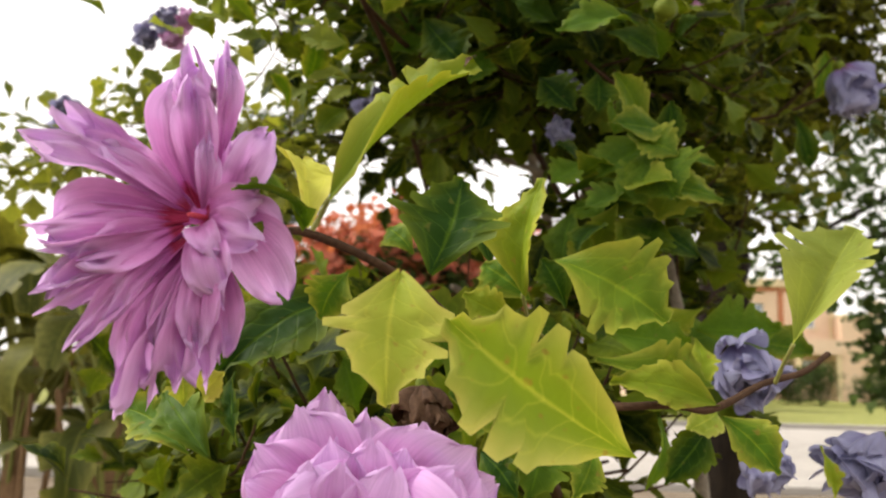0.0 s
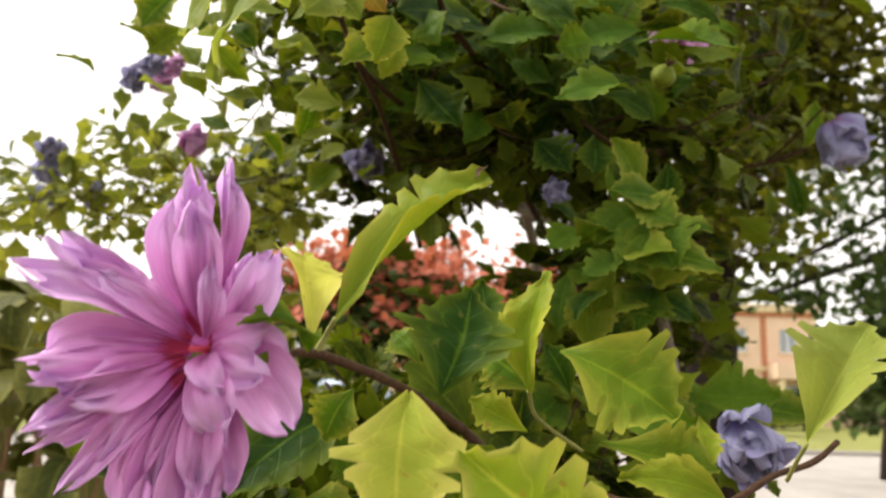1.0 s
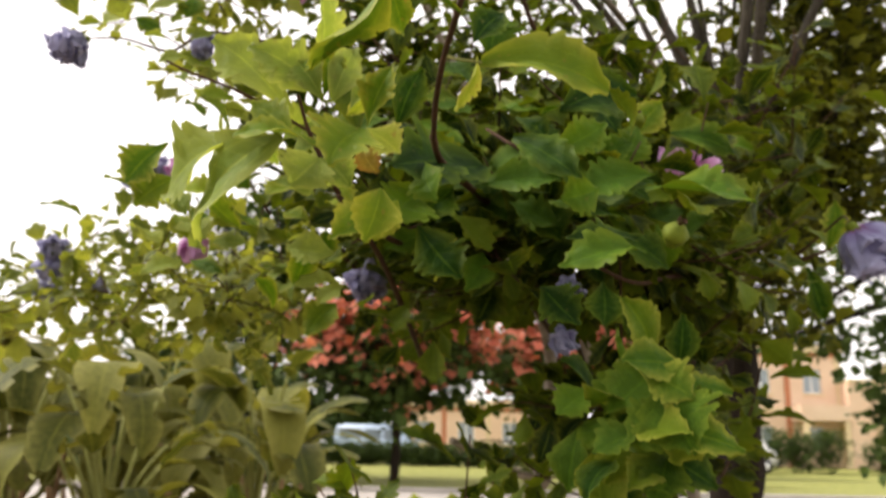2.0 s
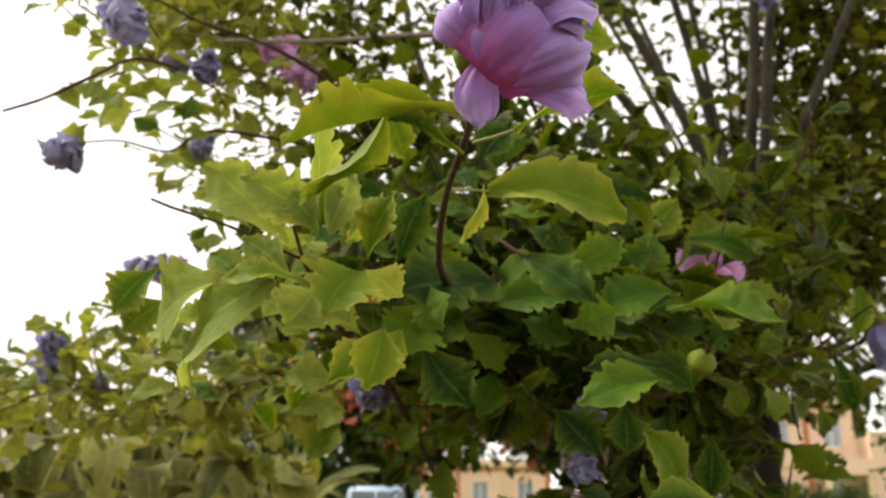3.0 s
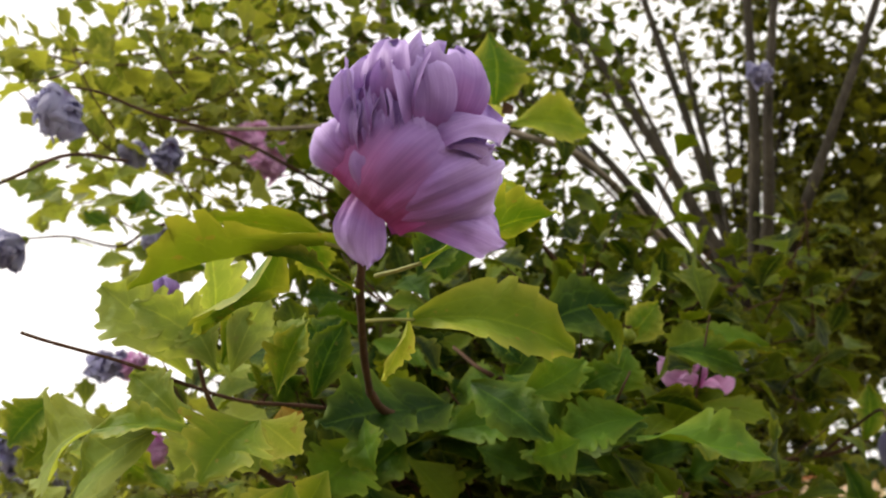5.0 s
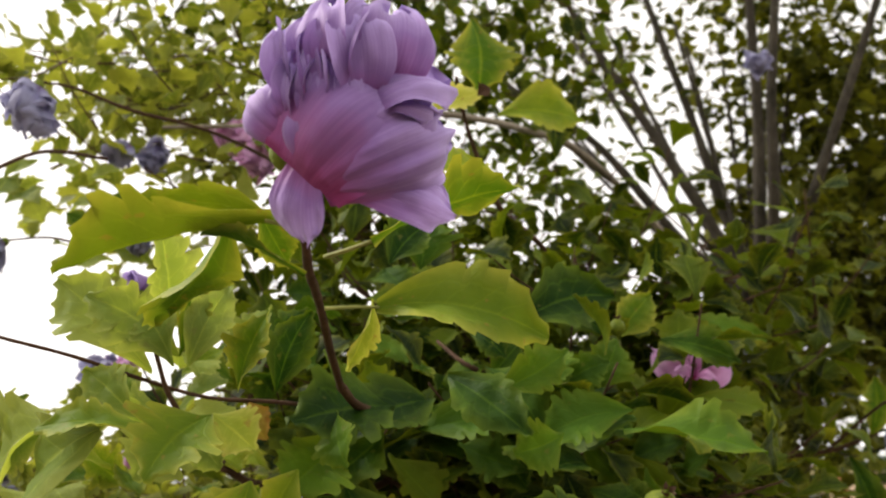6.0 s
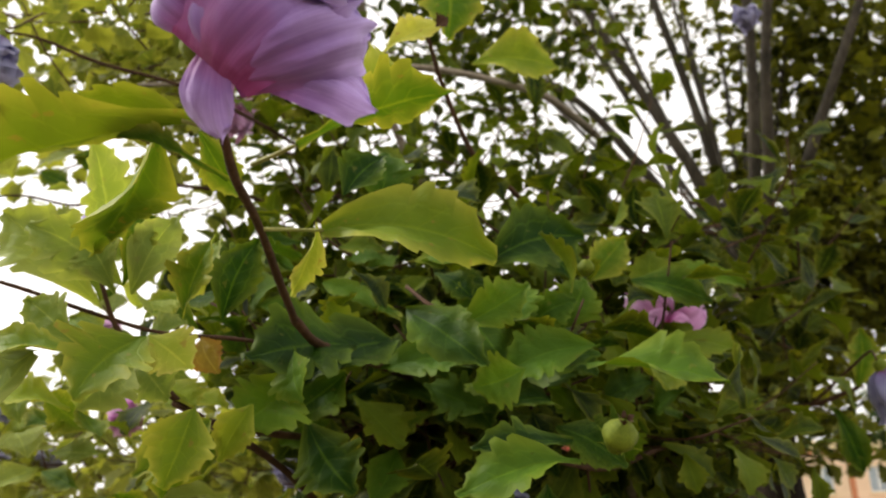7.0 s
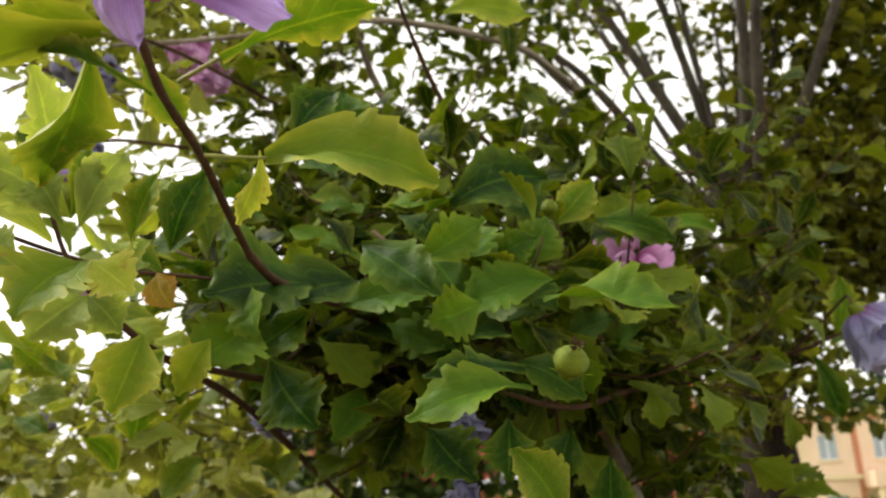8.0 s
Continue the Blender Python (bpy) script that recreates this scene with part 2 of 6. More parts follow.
def half_outline(rng, kind, teeth=5):
    """One half of a coarsely toothed mallow leaf: along the midrib, along at the edge, half width at the edge."""
    peak, top, start = {"fan": (0.48, 0.68, 0.42), "wedge": (0.46, 0.76, 0.5), "lobed": (0.5, 0.58, 0.3), "ovate": (0.42, 0.52, 0.34)}[kind]
    peak *= rng.uniform(0.92, 1.08)

    def wide(s):
        if s < top:
            return peak * math.sin(0.5 * math.pi * s / top) ** (1.5 if kind in ("fan", "wedge") else 1.2)
        k = (s - top) / (1 - top)
        return peak * (1 - k ** (1.6 if kind == "ovate" else 1.25))

    rows = [(0.0, 0.0, 0.018), (start * 0.33, start * 0.34, wide(start * 0.33) + 0.01), (start * 0.66, start * 0.7, wide(start * 0.66)), (start, start * 1.05, wide(start))]
    step = (0.985 - start) / teeth
    deep = 0.13 if kind == "ovate" else 0.17
    for i in range(teeth):
        lo, hi = start + i * step, start + (i + 1) * step
        tip = hi + step * (0.16 * rng.random() - 0.06)
        w = wide(min(0.97, 0.5 * (lo + hi) + 0.2 * step)) * rng.uniform(0.94, 1.08)
        cut = deep * rng.uniform(0.7, 1.3)
        if kind in ("lobed", "wedge") and i == 1:
            w, cut = w * 1.1, 0.42
        if kind == "fan" and i == 1:
            w, cut = w * 1.05, 0.28
        rows.append((lo + 0.34 * step, lo + 0.55 * step, w * (1 + 0.1 * deep)))
        rows.append((lo + 0.72 * step, min(tip, 0.99), w))
        if i < teeth - 1:
            rows.append((hi - 0.06 * step, hi + 0.02 * step, min(w, wide(hi) + 0.03) * (1 - cut)))
    rows.append((1.0, 1.0, 0.0))
    return rows


def leaf_grid(length, width, bend, fold, rng, kind="fan", cols=4, wave=0.05, teeth=5):
    """Vertices, faces and uvs of one leaf that lies along +y with its upper side to +z; its halves differ."""
    verts, uvs, faces = [], [], []
    ph1, ph2 = rng.uniform(0, 6.28), rng.uniform(0, 6.28)
    tw = rng.uniform(-0.3, 0.3)
    side_bend = rng.uniform(-0.06, 0.06)
    left, right = half_outline(rng, kind, teeth), half_outline(rng, kind, teeth)
    for (v, vl, wl), (_v, vr, wr) in zip(left, right):
        for c in range(-cols, cols + 1):
            u = c / cols
            ve, w = (vr, wr) if u > 0 else (vl, wl)
            x = u * w * 1.12 * width * length
            y = (v + (ve - v) * abs(u) ** 1.3) * length
            s = y / length
            z = abs(x) * fold * (1.15 - 0.5 * s) + bend * length * (1 - (2 * s - 1) ** 2)
            z += wave * length * math.sin(8 * s + (ph1 if u > 0 else ph2)) * abs(u) ** 1.6 * 0.75
            z += 0.02 * length * math.sin(3.14 * abs(u) * 2) * math.sin(19 * s)
            z += x * tw * (s - 0.3)
            z -= 0.72 * length * abs(bend) * s * s
            verts.append((x + side_bend * length * math.sin(3.14 * s), y, z))
            uvs.append((0.5 + 0.5 * u, v))
    n = 2 * cols + 1
    for i in range(len(left) - 1):
        for j in range(n - 1):
            a = i * n + j
            faces.append((a, a + 1, a + n + 1, a + n))
    return verts, faces, uvs


LEAF_RNG = random.Random(11)


def leaf(parent, base, tip, face, width=0.7, mat=LEAF_GREEN, bend=0.06, fold=0.25, lobes=1.0):
    m, length = axes_from(base, tip, face)
    pick = LEAF_RNG.random()
    kind = "wedge" if lobes == 5 else "lobed" if lobes == 3 else "fan" if lobes == 4 else "ovate" if lobes > 1 or lobes < 0.5 else "lobed" if pick < 0.3 else "fan" if pick < 0.7 else "ovate"
    v, f, uv = leaf_grid(length, width, bend, fold * 1.3, LEAF_RNG, kind, wave=0.07)
    return raw_mesh("leaf", v, f, mat, parent, "", uv, m)


def spline(points, steps=6):
    pts = [Vector(p) for p in points]
    if len(pts) == 2:
        return [pts[0].lerp(pts[1], i / steps) for i in range(steps + 1)]
    ext = [2 * pts[0] - pts[1], *pts, 2 * pts[-1] - pts[-2]]
    out = []
    for a, b, c, d in zip(ext, ext[1:], ext[2:], ext[3:]):
        for i in range(steps):
            t = i / steps
            out.append(0.5 * (2 * b + (c - a) * t + (2 * a - 5 * b + 4 * c - d) * t * t + (3 * b - a - 3 * c + d) * t ** 3))
    return out + [pts[-1]]


def tube_data(points, r0, r1, sides=8, rough=0.0, steps=6, seed=0):
    """Vertices and faces of a tapering, slightly uneven stem."""
    path = spline(points, steps)
    rng = random.Random(seed)
    verts, faces = [], []
    side = None
    for i, p in enumerate(path):
        d = (path[min(i + 1, len(path) - 1)] - path[max(i - 1, 0)]).normalized()
        side = d.orthogonal().normalized() if side is None else (side - d * side.dot(d)).normalized()
        other = d.cross(side)
        r = r0 + (r1 - r0) * i / (len(path) - 1)
        r *= 1 + rough * rng.uniform(-1, 1)
        for k in range(sides):
            a = 2 * math.pi * k / sides
            rr = r * (1 + 0.5 * rough * math.sin(3 * a + i))
            verts.append(p + (side * math.cos(a) + other * math.sin(a)) * rr)
    for i in range(len(path) - 1):
        for k in range(sides):
            a, b = i * sides + k, i * sides + (k + 1) % sides
            faces.append((a, b, b + sides, a + sides))
    last = len(path) - 1
    faces.append(tuple(range(sides))[::-1])
    faces.append(tuple(last * sides + k for k in range(sides)))
    return [tuple(v) for v in verts], faces


def branch(parent, points, r0, r1, mat=TWIG, name="branch", sides=8, rough=0.08, label=""):
    v, f = tube_data(points, r0, r1, sides, rough, seed=len(points))
    return raw_mesh(name, v, f, mat, parent, label)


def petal_grid(length, width, curl, cup, ruffle, rng, rows=18, cols=9, claw=0.16, ridge=0.02):
    """One petal along +y: narrow claw, broad ruffled end, cupped across and curled back towards -z."""
    verts, uvs, faces = [], [], []
    ph = [rng.uniform(0, 6.28) for _ in range(6)]
    lean = rng.uniform(-0.05, 0.05)
    for i in range(rows + 1):
        v = i / rows
        w = width * 1.06 * (claw + (1 - claw) * math.sin(min(1.0, v * 1.45) * math.pi / 2) ** 1.2) * (1 if v < 0.5 else math.sqrt(max(0.03, 1 - ((v - 0.5) / 0.505) ** 4.6)))
        for c in range(-cols, cols + 1):
            u = c / cols
            x = u * 0.5 * w * length + lean * length * v * v
            y = length * v * (1 - 0.1 * abs(u) ** 2 * v) + length * 0.036 * ruffle * (math.sin(5 * u + ph[3]) + 0.6 * math.sin(13 * u + ph[0])) * v ** 6
            z = cup * length * u * u * w * math.sin(v * 2.85)
            z += ruffle * length * 0.06 * v ** 2.4 * (math.sin(5 * u + ph[0]) + 0.6 * math.sin(10 * u + 5 * v + ph[1])) * (0.35 + 0.65 * abs(u))
            bend = u + 0.25 * noise.noise((2 * v + ph[4], u, ph[5]))
            z += ridge * length * (1.5 * abs(math.sin(4.6 * bend + ph[2])) - 0.9 + 0.55 * abs(math.sin(9 * bend - 2 * v + ph[0]))) * math.sin(math.pi * min(v, 0.88)) ** 0.8
            z += 0.04 * length * ruffle * noise.noise((2.4 * u + ph[0], 3.5 * v + ph[1], ph[2])) * (0.2 + v)
            z += 0.018 * length * ruffle * noise.noise((7 * u + ph[4], 9 * v + ph[1], ph[5])) * v
            ang = curl * v * v
            y2, z2 = y * math.cos(ang) + z * math.sin(ang), z * math.cos(ang) - y * math.sin(ang)
            verts.append((x, y2, z2))
            uvs.append((0.5 + 0.5 * u, v))
    n = 2 * cols + 1
    for i in range(rows):
        for j in range(n - 1):
            a = i * n + j
            faces.append((a, a + 1, a + n + 1, a + n))
    return verts, faces, uvs


PETAL_RNG = random.Random(5)


def petal(parent, base, tip, face, width, mat, curl=0.3, cup=0.3, ruffle=1.0, world_space=True, claw=0.16, ridge=0.018):
    m, length = axes_from(base, tip, face)
    v, f, uv = petal_grid(length * (1 + 0.12 * curl * curl), width, curl, cup, ruffle, PETAL_RNG, claw=claw, ridge=ridge, cols=20 if claw > 0.3 else 10 if length > 0.02 else 6)
    spin = Matrix.Rotation(0.5 * curl, 4, "X")
    ob = raw_mesh("petal", v, f, mat, parent, "", uv, (parent.matrix_basis.inverted() @ m if world_space else m) @ spin)
    return ob


def petals_in(bloom, origin, right, up, toward, mat):
    """Places petals in millimetres on a flower's own right, up and outward axes."""
    o, r, u, n = Vector(origin), Vector(right), Vector(up), Vector(toward)

    def at(p):
        return o + (r * p[0] + u * p[1] + n * p[2]) * 0.001

    def one(base, tip, face, width, curl=0.25, cup=0.3, ruffle=1.2, claw=0.18, ridge=0.02):
        return petal(bloom, at(base), at(tip), r * face[0] + u * face[1] + n * face[2], width, mat, curl, cup, ruffle, True, claw, ridge)
    return one


def calyx(parent, at, way, size, name="flower", label="", mat=None):
    """Green cup with five pointed sepals; the mesh that carries a flower's petals."""
    m, _ = axes_from(at, Vector(at) + Vector(way), Vector(way).orthogonal())
    verts, faces = [], []
    rings = ((0, 0.12), (0.1, 0.5), (0.4, 0.62), (0.75, 0.66))
    sides = 15
    for y, r in rings:
        for k in range(sides):
            a = 2 * math.pi * k / sides
            verts.append((r * size * math.cos(a), y * size, r * size * math.sin(a)))
    for k in range(sides):
        a = 2 * math.pi * k / sides
        point = 1 - abs((k % 3) - 1)
        r = 0.66 + 0.22 * point
        verts.append((r * size * math.cos(a), (0.85 + 0.75 * point) * size, r * size * math.sin(a)))
    for i in range(len(rings)):
        for k in range(sides):
            a, b = i * sides + k, i * sides + (k + 1) % sides
            faces.append((a, b, b + sides, a + sides))
    return raw_mesh(name, verts, faces, mat or CALYX, parent, label, None, m)


def flower_bud(parent, at, way, size, petal_tip=None, label="round green flower bud"):
    """Ovoid bud: a seamed green body in a ring of narrow bracts, on some with a folded petal tip."""
    body = calyx(parent, at, way, size * 0.9, "flower_bud", label)
    verts, faces, uvs = [], [], []
    rows, sides = 9, 20
    for i in range(rows + 1):
        v = i / rows
        r = math.sin(math.pi * min(0.985, 0.06 + 0.93 * v)) ** 0.8 * size * (1.0 if v < 0.6 else 0.98)
        for k in range(sides):
            a = 2 * math.pi * k / sides
            seam = 1 - 0.09 * abs(math.cos(2.5 * a)) ** 6
            verts.append((r * seam * math.cos(a), (0.15 + 2.0 * v) * size, r * seam * math.sin(a)))
            uvs.append((k / sides, v))
    for i in range(rows):
        for k in range(sides):
            a, b = i * sides + k, i * sides + (k + 1) % sides
            faces.append((a, b, b + sides, a + sides))
    raw_mesh("bud_body", verts, faces, CALYX, body, "", uvs)
    rng = random.Random(int(size * 1e5))
    for k in range(6):
        a = 2 * math.pi * k / 6
        root = Vector((0.5 * size * math.cos(a), 0.1 * size, 0.5 * size * math.sin(a)))
        end = Vector((1.35 * size * math.cos(a), 1.0 * size, 1.35 * size * math.sin(a)))
        m, length = axes_from(root, end, Vector((-math.cos(a), 0.6, -math.sin(a))))
        v, f, uv = leaf_grid(length, 0.16, 0.1, 0.2, rng, "ovate", 1, 0.02, 3)
        raw_mesh("bract", v, f, LEAF_LIME, body, "", uv, m)
    if petal_tip is None:
        for k in range(5):
            a = 2 * math.pi * k / 5
            root = Vector((0.28 * size * math.cos(a), 1.95 * size, 0.28 * size * math.sin(a)))
            end = root + Vector((0.22 * size * math.cos(a + 0.6), 0.5 * size, 0.22 * size * math.sin(a + 0.6)))
            m, length = axes_from(root, end, Vector((-math.cos(a), 0.3, -math.sin(a))))
            v, f, uv = leaf_grid(length, 0.7, 0.1, 0.3, rng, "ovate", 1, 0.02, 3)
            raw_mesh("dry_tip", v, f, TWIG, body, "dry brown tip", uv, m)
    if petal_tip is not None:
        for k in range(5):
            a = 2 * math.pi * k / 5
            root = Vector((0.3 * size * math.cos(a), 1.2 * size, 0.3 * size * math.sin(a)))
            end = Vector((0.25 * size * math.cos(a + 1), 3.1 * size, 0.25 * size * math.sin(a + 1)))
            petal(body, root, end, Vector((-math.cos(a), 0, -math.sin(a))), 0.6, petal_tip, -0.3, 0.8, 0.5, False)
    return body


def spent_bloom(parent, at, way, size, mat=PETAL_BLUE, seed=1, label="faded blue crumpled spent bloom"):
    """A closing, wilted double bloom: petals rolled together and hanging."""
    body = calyx(parent, at, way, size * 0.16, "spent_bloom", label)
    rng = random.Random(seed)
    for ring, count, spread, reach in ((0, 5, 0.25, 0.9), (1, 6, 0.62, 0.85), (2, 5, 1.05, 0.62)):
        for k in range(count):
            a = 2 * math.pi * (k + 0.5 * ring) / count + rng.uniform(-0.3, 0.3)
            out = Vector((math.cos(a), 0, math.sin(a)))
            root = out * size * 0.06 + Vector((0, 0.12 * size, 0))
            s = spread * rng.uniform(0.75, 1.25)
            end = root + (out * math.sin(s) + Vector((0, math.cos(s), 0))) * size * reach * rng.uniform(0.8, 1.1)
            petal(body, root, end, -out + Vector((0, 0.5, 0)), rng.uniform(0.6, 0.85), mat, rng.uniform(-0.9, 0.2), rng.uniform(0.5, 1.1), 1.7, False)
    return body


def scatter(name, parent, groups, mat, seed, label="", twig_mat=TWIG, cols=1, kind="fan", teeth=3):
    """Leafy twigs strewn through ellipsoids, as one mesh of leaves and one of twigs. groups: centre, radii, twigs, leaves a twig, leaf length."""
    rng = random.Random(seed)
    lv, lf, lu, tv, tf = [], [], [], [], []
    for centre, radii, twigs, per, size in groups:
        for _ in range(twigs):
            while True:
                q = Vector((rng.uniform(-1, 1), rng.uniform(-1, 1), rng.uniform(-1, 1)))
                if q.length < 1:
                    break
            start = Vector(centre) + Vector((q.x * radii[0], q.y * radii[1], q.z * radii[2]))
            way = Vector((rng.gauss(0, 1), rng.gauss(-0.2, 0.8), rng.gauss(0.45, 0.5))).normalized()
            span = size * per * rng.uniform(0.24, 0.42)
            end = start + way * span
            mid = start.lerp(end, 0.5) + Vector((0, 0, -0.08 * span))
            v, f = tube_data([start, mid, end], size * 0.035, size * 0.015, 4, 0, 3)
            o = len(tv)
            tv += v
            tf += [tuple(i + o for i in face) for face in f]
            for k in range(per):
                t = (k + 0.6) / per
                at = start.lerp(mid, t * 2) if t < 0.5 else mid.lerp(end, t * 2 - 1)
                turn = k * 2.4 + rng.uniform(-0.5, 0.5)
                s1 = way.orthogonal().normalized()
                s2 = way.cross(s1)
                out = (s1 * math.cos(turn) + s2 * math.sin(turn)) + way * 0.55 + Vector((0, 0, -0.25))
                length = size * rng.uniform(0.6, 1.15)
                at = at + out.normalized() * size * 0.25
                face = Vector((rng.gauss(0, 0.45), rng.gauss(-0.35, 0.45), 1))
                m, _ = axes_from(at, at + out, face)
                v, f, uv = leaf_grid(length, rng.uniform(0.55, 0.85), rng.uniform(-0.02, 0.1), rng.uniform(0.1, 0.5), rng, kind, cols, 0.07, teeth)
                o = len(lv)
                lv += [tuple(m @ Vector(p)) for p in v]
                lf += [tuple(i + o for i in face_) for face_ in f]
                lu += uv
    ob = raw_mesh(name, lv, lf, mat, parent, label, lu)
    tagged(ob, kind="stuff")
    tw = raw_mesh("twig_mass", tv, tf, twig_mat, parent)
    tagged(tw, kind="stuff")
    return ob


def leaf_cloud(parent, groups, seed, choices):
    """Single leaves on short stalks strewn through ellipsoids; alike leaves share a mesh. groups: centre, radii, leaves, leaf length."""
    rng = random.Random(seed)
    stock = []
    for mat in choices * 3:
        v, f, uv = leaf_grid(1.0, rng.uniform(0.6, 0.9), rng.uniform(0.0, 0.12), rng.uniform(0.15, 0.4), rng, rng.choice(("fan", "ovate", "lobed", "ovate")), wave=0.07)
        ob = raw_mesh("leaf", v, f, mat, parent, "", uv)
        stock.append(ob.data)
        bpy.data.objects.remove(ob)
    for centre, radii, count, size in groups:
        for _ in range(count):
            while True:
                q = Vector((rng.uniform(-1, 1), rng.uniform(-1, 1), rng.uniform(-1, 1)))
                if q.length < 1:
                    break
            at = Vector(centre) + Vector((q.x * radii[0], q.y * radii[1], q.z * radii[2]))
            out = Vector((rng.gauss(0, 1), rng.gauss(-0.5, 0.5), rng.gauss(-0.3, 0.5)))
            m, _n = axes_from(at, at + out, (rng.gauss(0, 0.5), rng.gauss(-0.9, 0.4), 0.8))
            ob = new("leaf", rng.choice(stock))
            ob.parent = parent
            ob.matrix_basis = m @ Matrix.Scale(size * rng.uniform(0.7, 1.15), 4)


def box_data(lo, hi):
    (a, b, c), (d, e, f) = lo, hi
    v = [(a, b, c), (d, b, c), (d, e, c), (a, e, c), (a, b, f), (d, b, f), (d, e, f), (a, e, f)]
    return v, [(0, 3, 2, 1), (4, 5, 6, 7), (0, 1, 5, 4), (1, 2, 6, 5), (2, 3, 7, 6), (3, 0, 4, 7)]


def box(name, lo, hi, mat, parent=None, label="", bevel=0.0):
    v, f = box_data(lo, hi)
    bm = bmesh.new()
    vs = [bm.verts.new(p) for p in v]
    for face in f:
        bm.faces.new([vs[i] for i in face])
    if bevel:
        bmesh.ops.bevel(bm, geom=bm.edges[:], offset=bevel, segments=2, affect="EDGES")
    ob = link_mesh(name, bm, mat, parent, label)
    for p in ob.data.polygons:
        p.use_smooth = False
    return ob


def thing(name, at, label, category, group=""):
    ob = new(name)
    ob.location = at
    return tagged(ob, label, category, group)


# ---- ground ----
def sheet(name, lo, hi, z, mat, label, cuts=24, rise=0.0, kind="structure"):
    verts, faces = [], []
    for j in range(cuts + 1):
        for i in range(cuts + 1):
            x, y = lo[0] + (hi[0] - lo[0]) * i / cuts, lo[1] + (hi[1] - lo[1]) * j / cuts
            verts.append((x, y, z + rise * noise.noise((x * 0.4, y * 0.4, 3.1))))
    for j in range(cuts):
        for i in range(cuts):
            a = j * (cuts + 1) + i
            faces.append((a, a + 1, a + cuts + 2, a + cuts + 1))
    ob = raw_mesh(name, verts, faces, mat)
    return tagged(ob, label, "ground", kind=kind)


sheet("ground", (-2500, -2500), (2500, 2500), -0.06, EARTH, "bare brown earth under the garden", 60)
sheet("garden_bed", (-9, -3), (9, 11), 0.0, EARTH, "bare garden soil round the shrub", 40, 0.06)
box("pavement", (-40, 11, -0.3), (60, 23.8, 0.02), CONCRETE, None, "", 0.03)
tagged(bpy.data.objects["pavement"], "pale concrete pavement beside the garden", "pavement", kind="structure")
box("kerb", (-40, 10.8, -0.3), (60, 11.0, 0.1), CONCRETE, None, "", 0.02)
tagged(bpy.data.objects["kerb"], "pale concrete kerb between garden and pavement", "kerb", kind="structure")
sheet("lawn", (-40, 24.2), (60, 90), 0.06, GRASS, "dry yellowish mown lawn", 60, 0.05)
box("kerb_far", (-40, 23.8, -0.3), (60, 24.2, 0.14), CONCRETE, None, "", 0.02)
tagged(bpy.data.objects["kerb_far"], "pale concrete kerb before the lawn", "kerb", kind="structure")


# ---- tree with the fan of limbs ----
TREE_FORK = Vector((0.7991, 2.2486, 2.3779))
tree = thing("tree", (0, 0, 0), "dark-barked tree with a fan of straight limbs", "tree")
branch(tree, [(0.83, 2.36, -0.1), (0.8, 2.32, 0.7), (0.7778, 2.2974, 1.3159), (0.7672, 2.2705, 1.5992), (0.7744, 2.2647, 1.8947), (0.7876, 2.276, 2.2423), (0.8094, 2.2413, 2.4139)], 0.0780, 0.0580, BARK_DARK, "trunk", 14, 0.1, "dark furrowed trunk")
branch(tree, [(0.7946, 2.2452, 2.3541), (0.6815, 2.1708, 2.5802), (0.5092, 2.106, 2.8867), (0.3239, 2.0109, 3.1894), (0.1817, 1.9376, 3.5213)], 0.0198, 0.0072, LIMB, "limb")
branch(tree, [(0.7946, 2.2452, 2.3541), (0.7519, 2.2546, 2.6133), (0.6678, 2.1898, 2.9299), (0.548, 2.0942, 3.3217), (0.4864, 2.0126, 3.6844)], 0.0180, 0.0072, LIMB, "limb")
branch(tree, [(0.8019, 2.2456, 2.354), (0.7977, 2.1392, 2.595), (0.7982, 2.0336, 2.8663), (0.7784, 1.9059, 3.1922), (0.7587, 1.7782, 3.518)], 0.0198, 0.0090, LIMB, "limb")
branch(tree, [(0.8092, 2.246, 2.354), (0.7995, 2.0501, 2.556), (0.7856, 1.9136, 2.7941), (0.8079, 1.7961, 3.0986), (0.8371, 1.6789, 3.4031)], 0.0180, 0.0079, LIMB, "limb")
branch(tree, [(0.8092, 2.246, 2.354), (0.8834, 2.1004, 2.5445), (0.9581, 1.9772, 2.7618), (1.048, 1.8909, 2.9941), (1.1383, 1.7996, 3.2394)], 0.0180, 0.0072, LIMB, "limb")
branch(tree, [(0.7873, 2.2449, 2.3542), (0.5715, 2.0954, 2.5211), (0.3795, 2.0038, 2.7342), (0.2128, 1.9545, 2.8414), (0.0171, 1.9425, 3.0095)], 0.0162, 0.0043, LIMB, "limb")
for dx, dd in ((-340, 0.2), (-300, 0.3), (-255, 0.5), (-215, 0.0), (-170, -0.1), (-140, 0.5), (-110, 0.35), (-70, -0.1), (-40, 0.1), (30, 0.3), (70, 0.4), (120, 0.1)):
    a, b2, c2 = TREE_FORK.copy(), Vector(TREE_FORK), Vector(TREE_FORK)
    b2 += Vector((dx * 0.0007, dd * 0.3, 0.25))
    c2 += Vector((dx * 0.002, dd * 0.58, 0.85))
    branch(tree, [a, a.lerp(b2, 0.5), b2, c2], 0.011, 0.005, LIMB, "limb", 7)
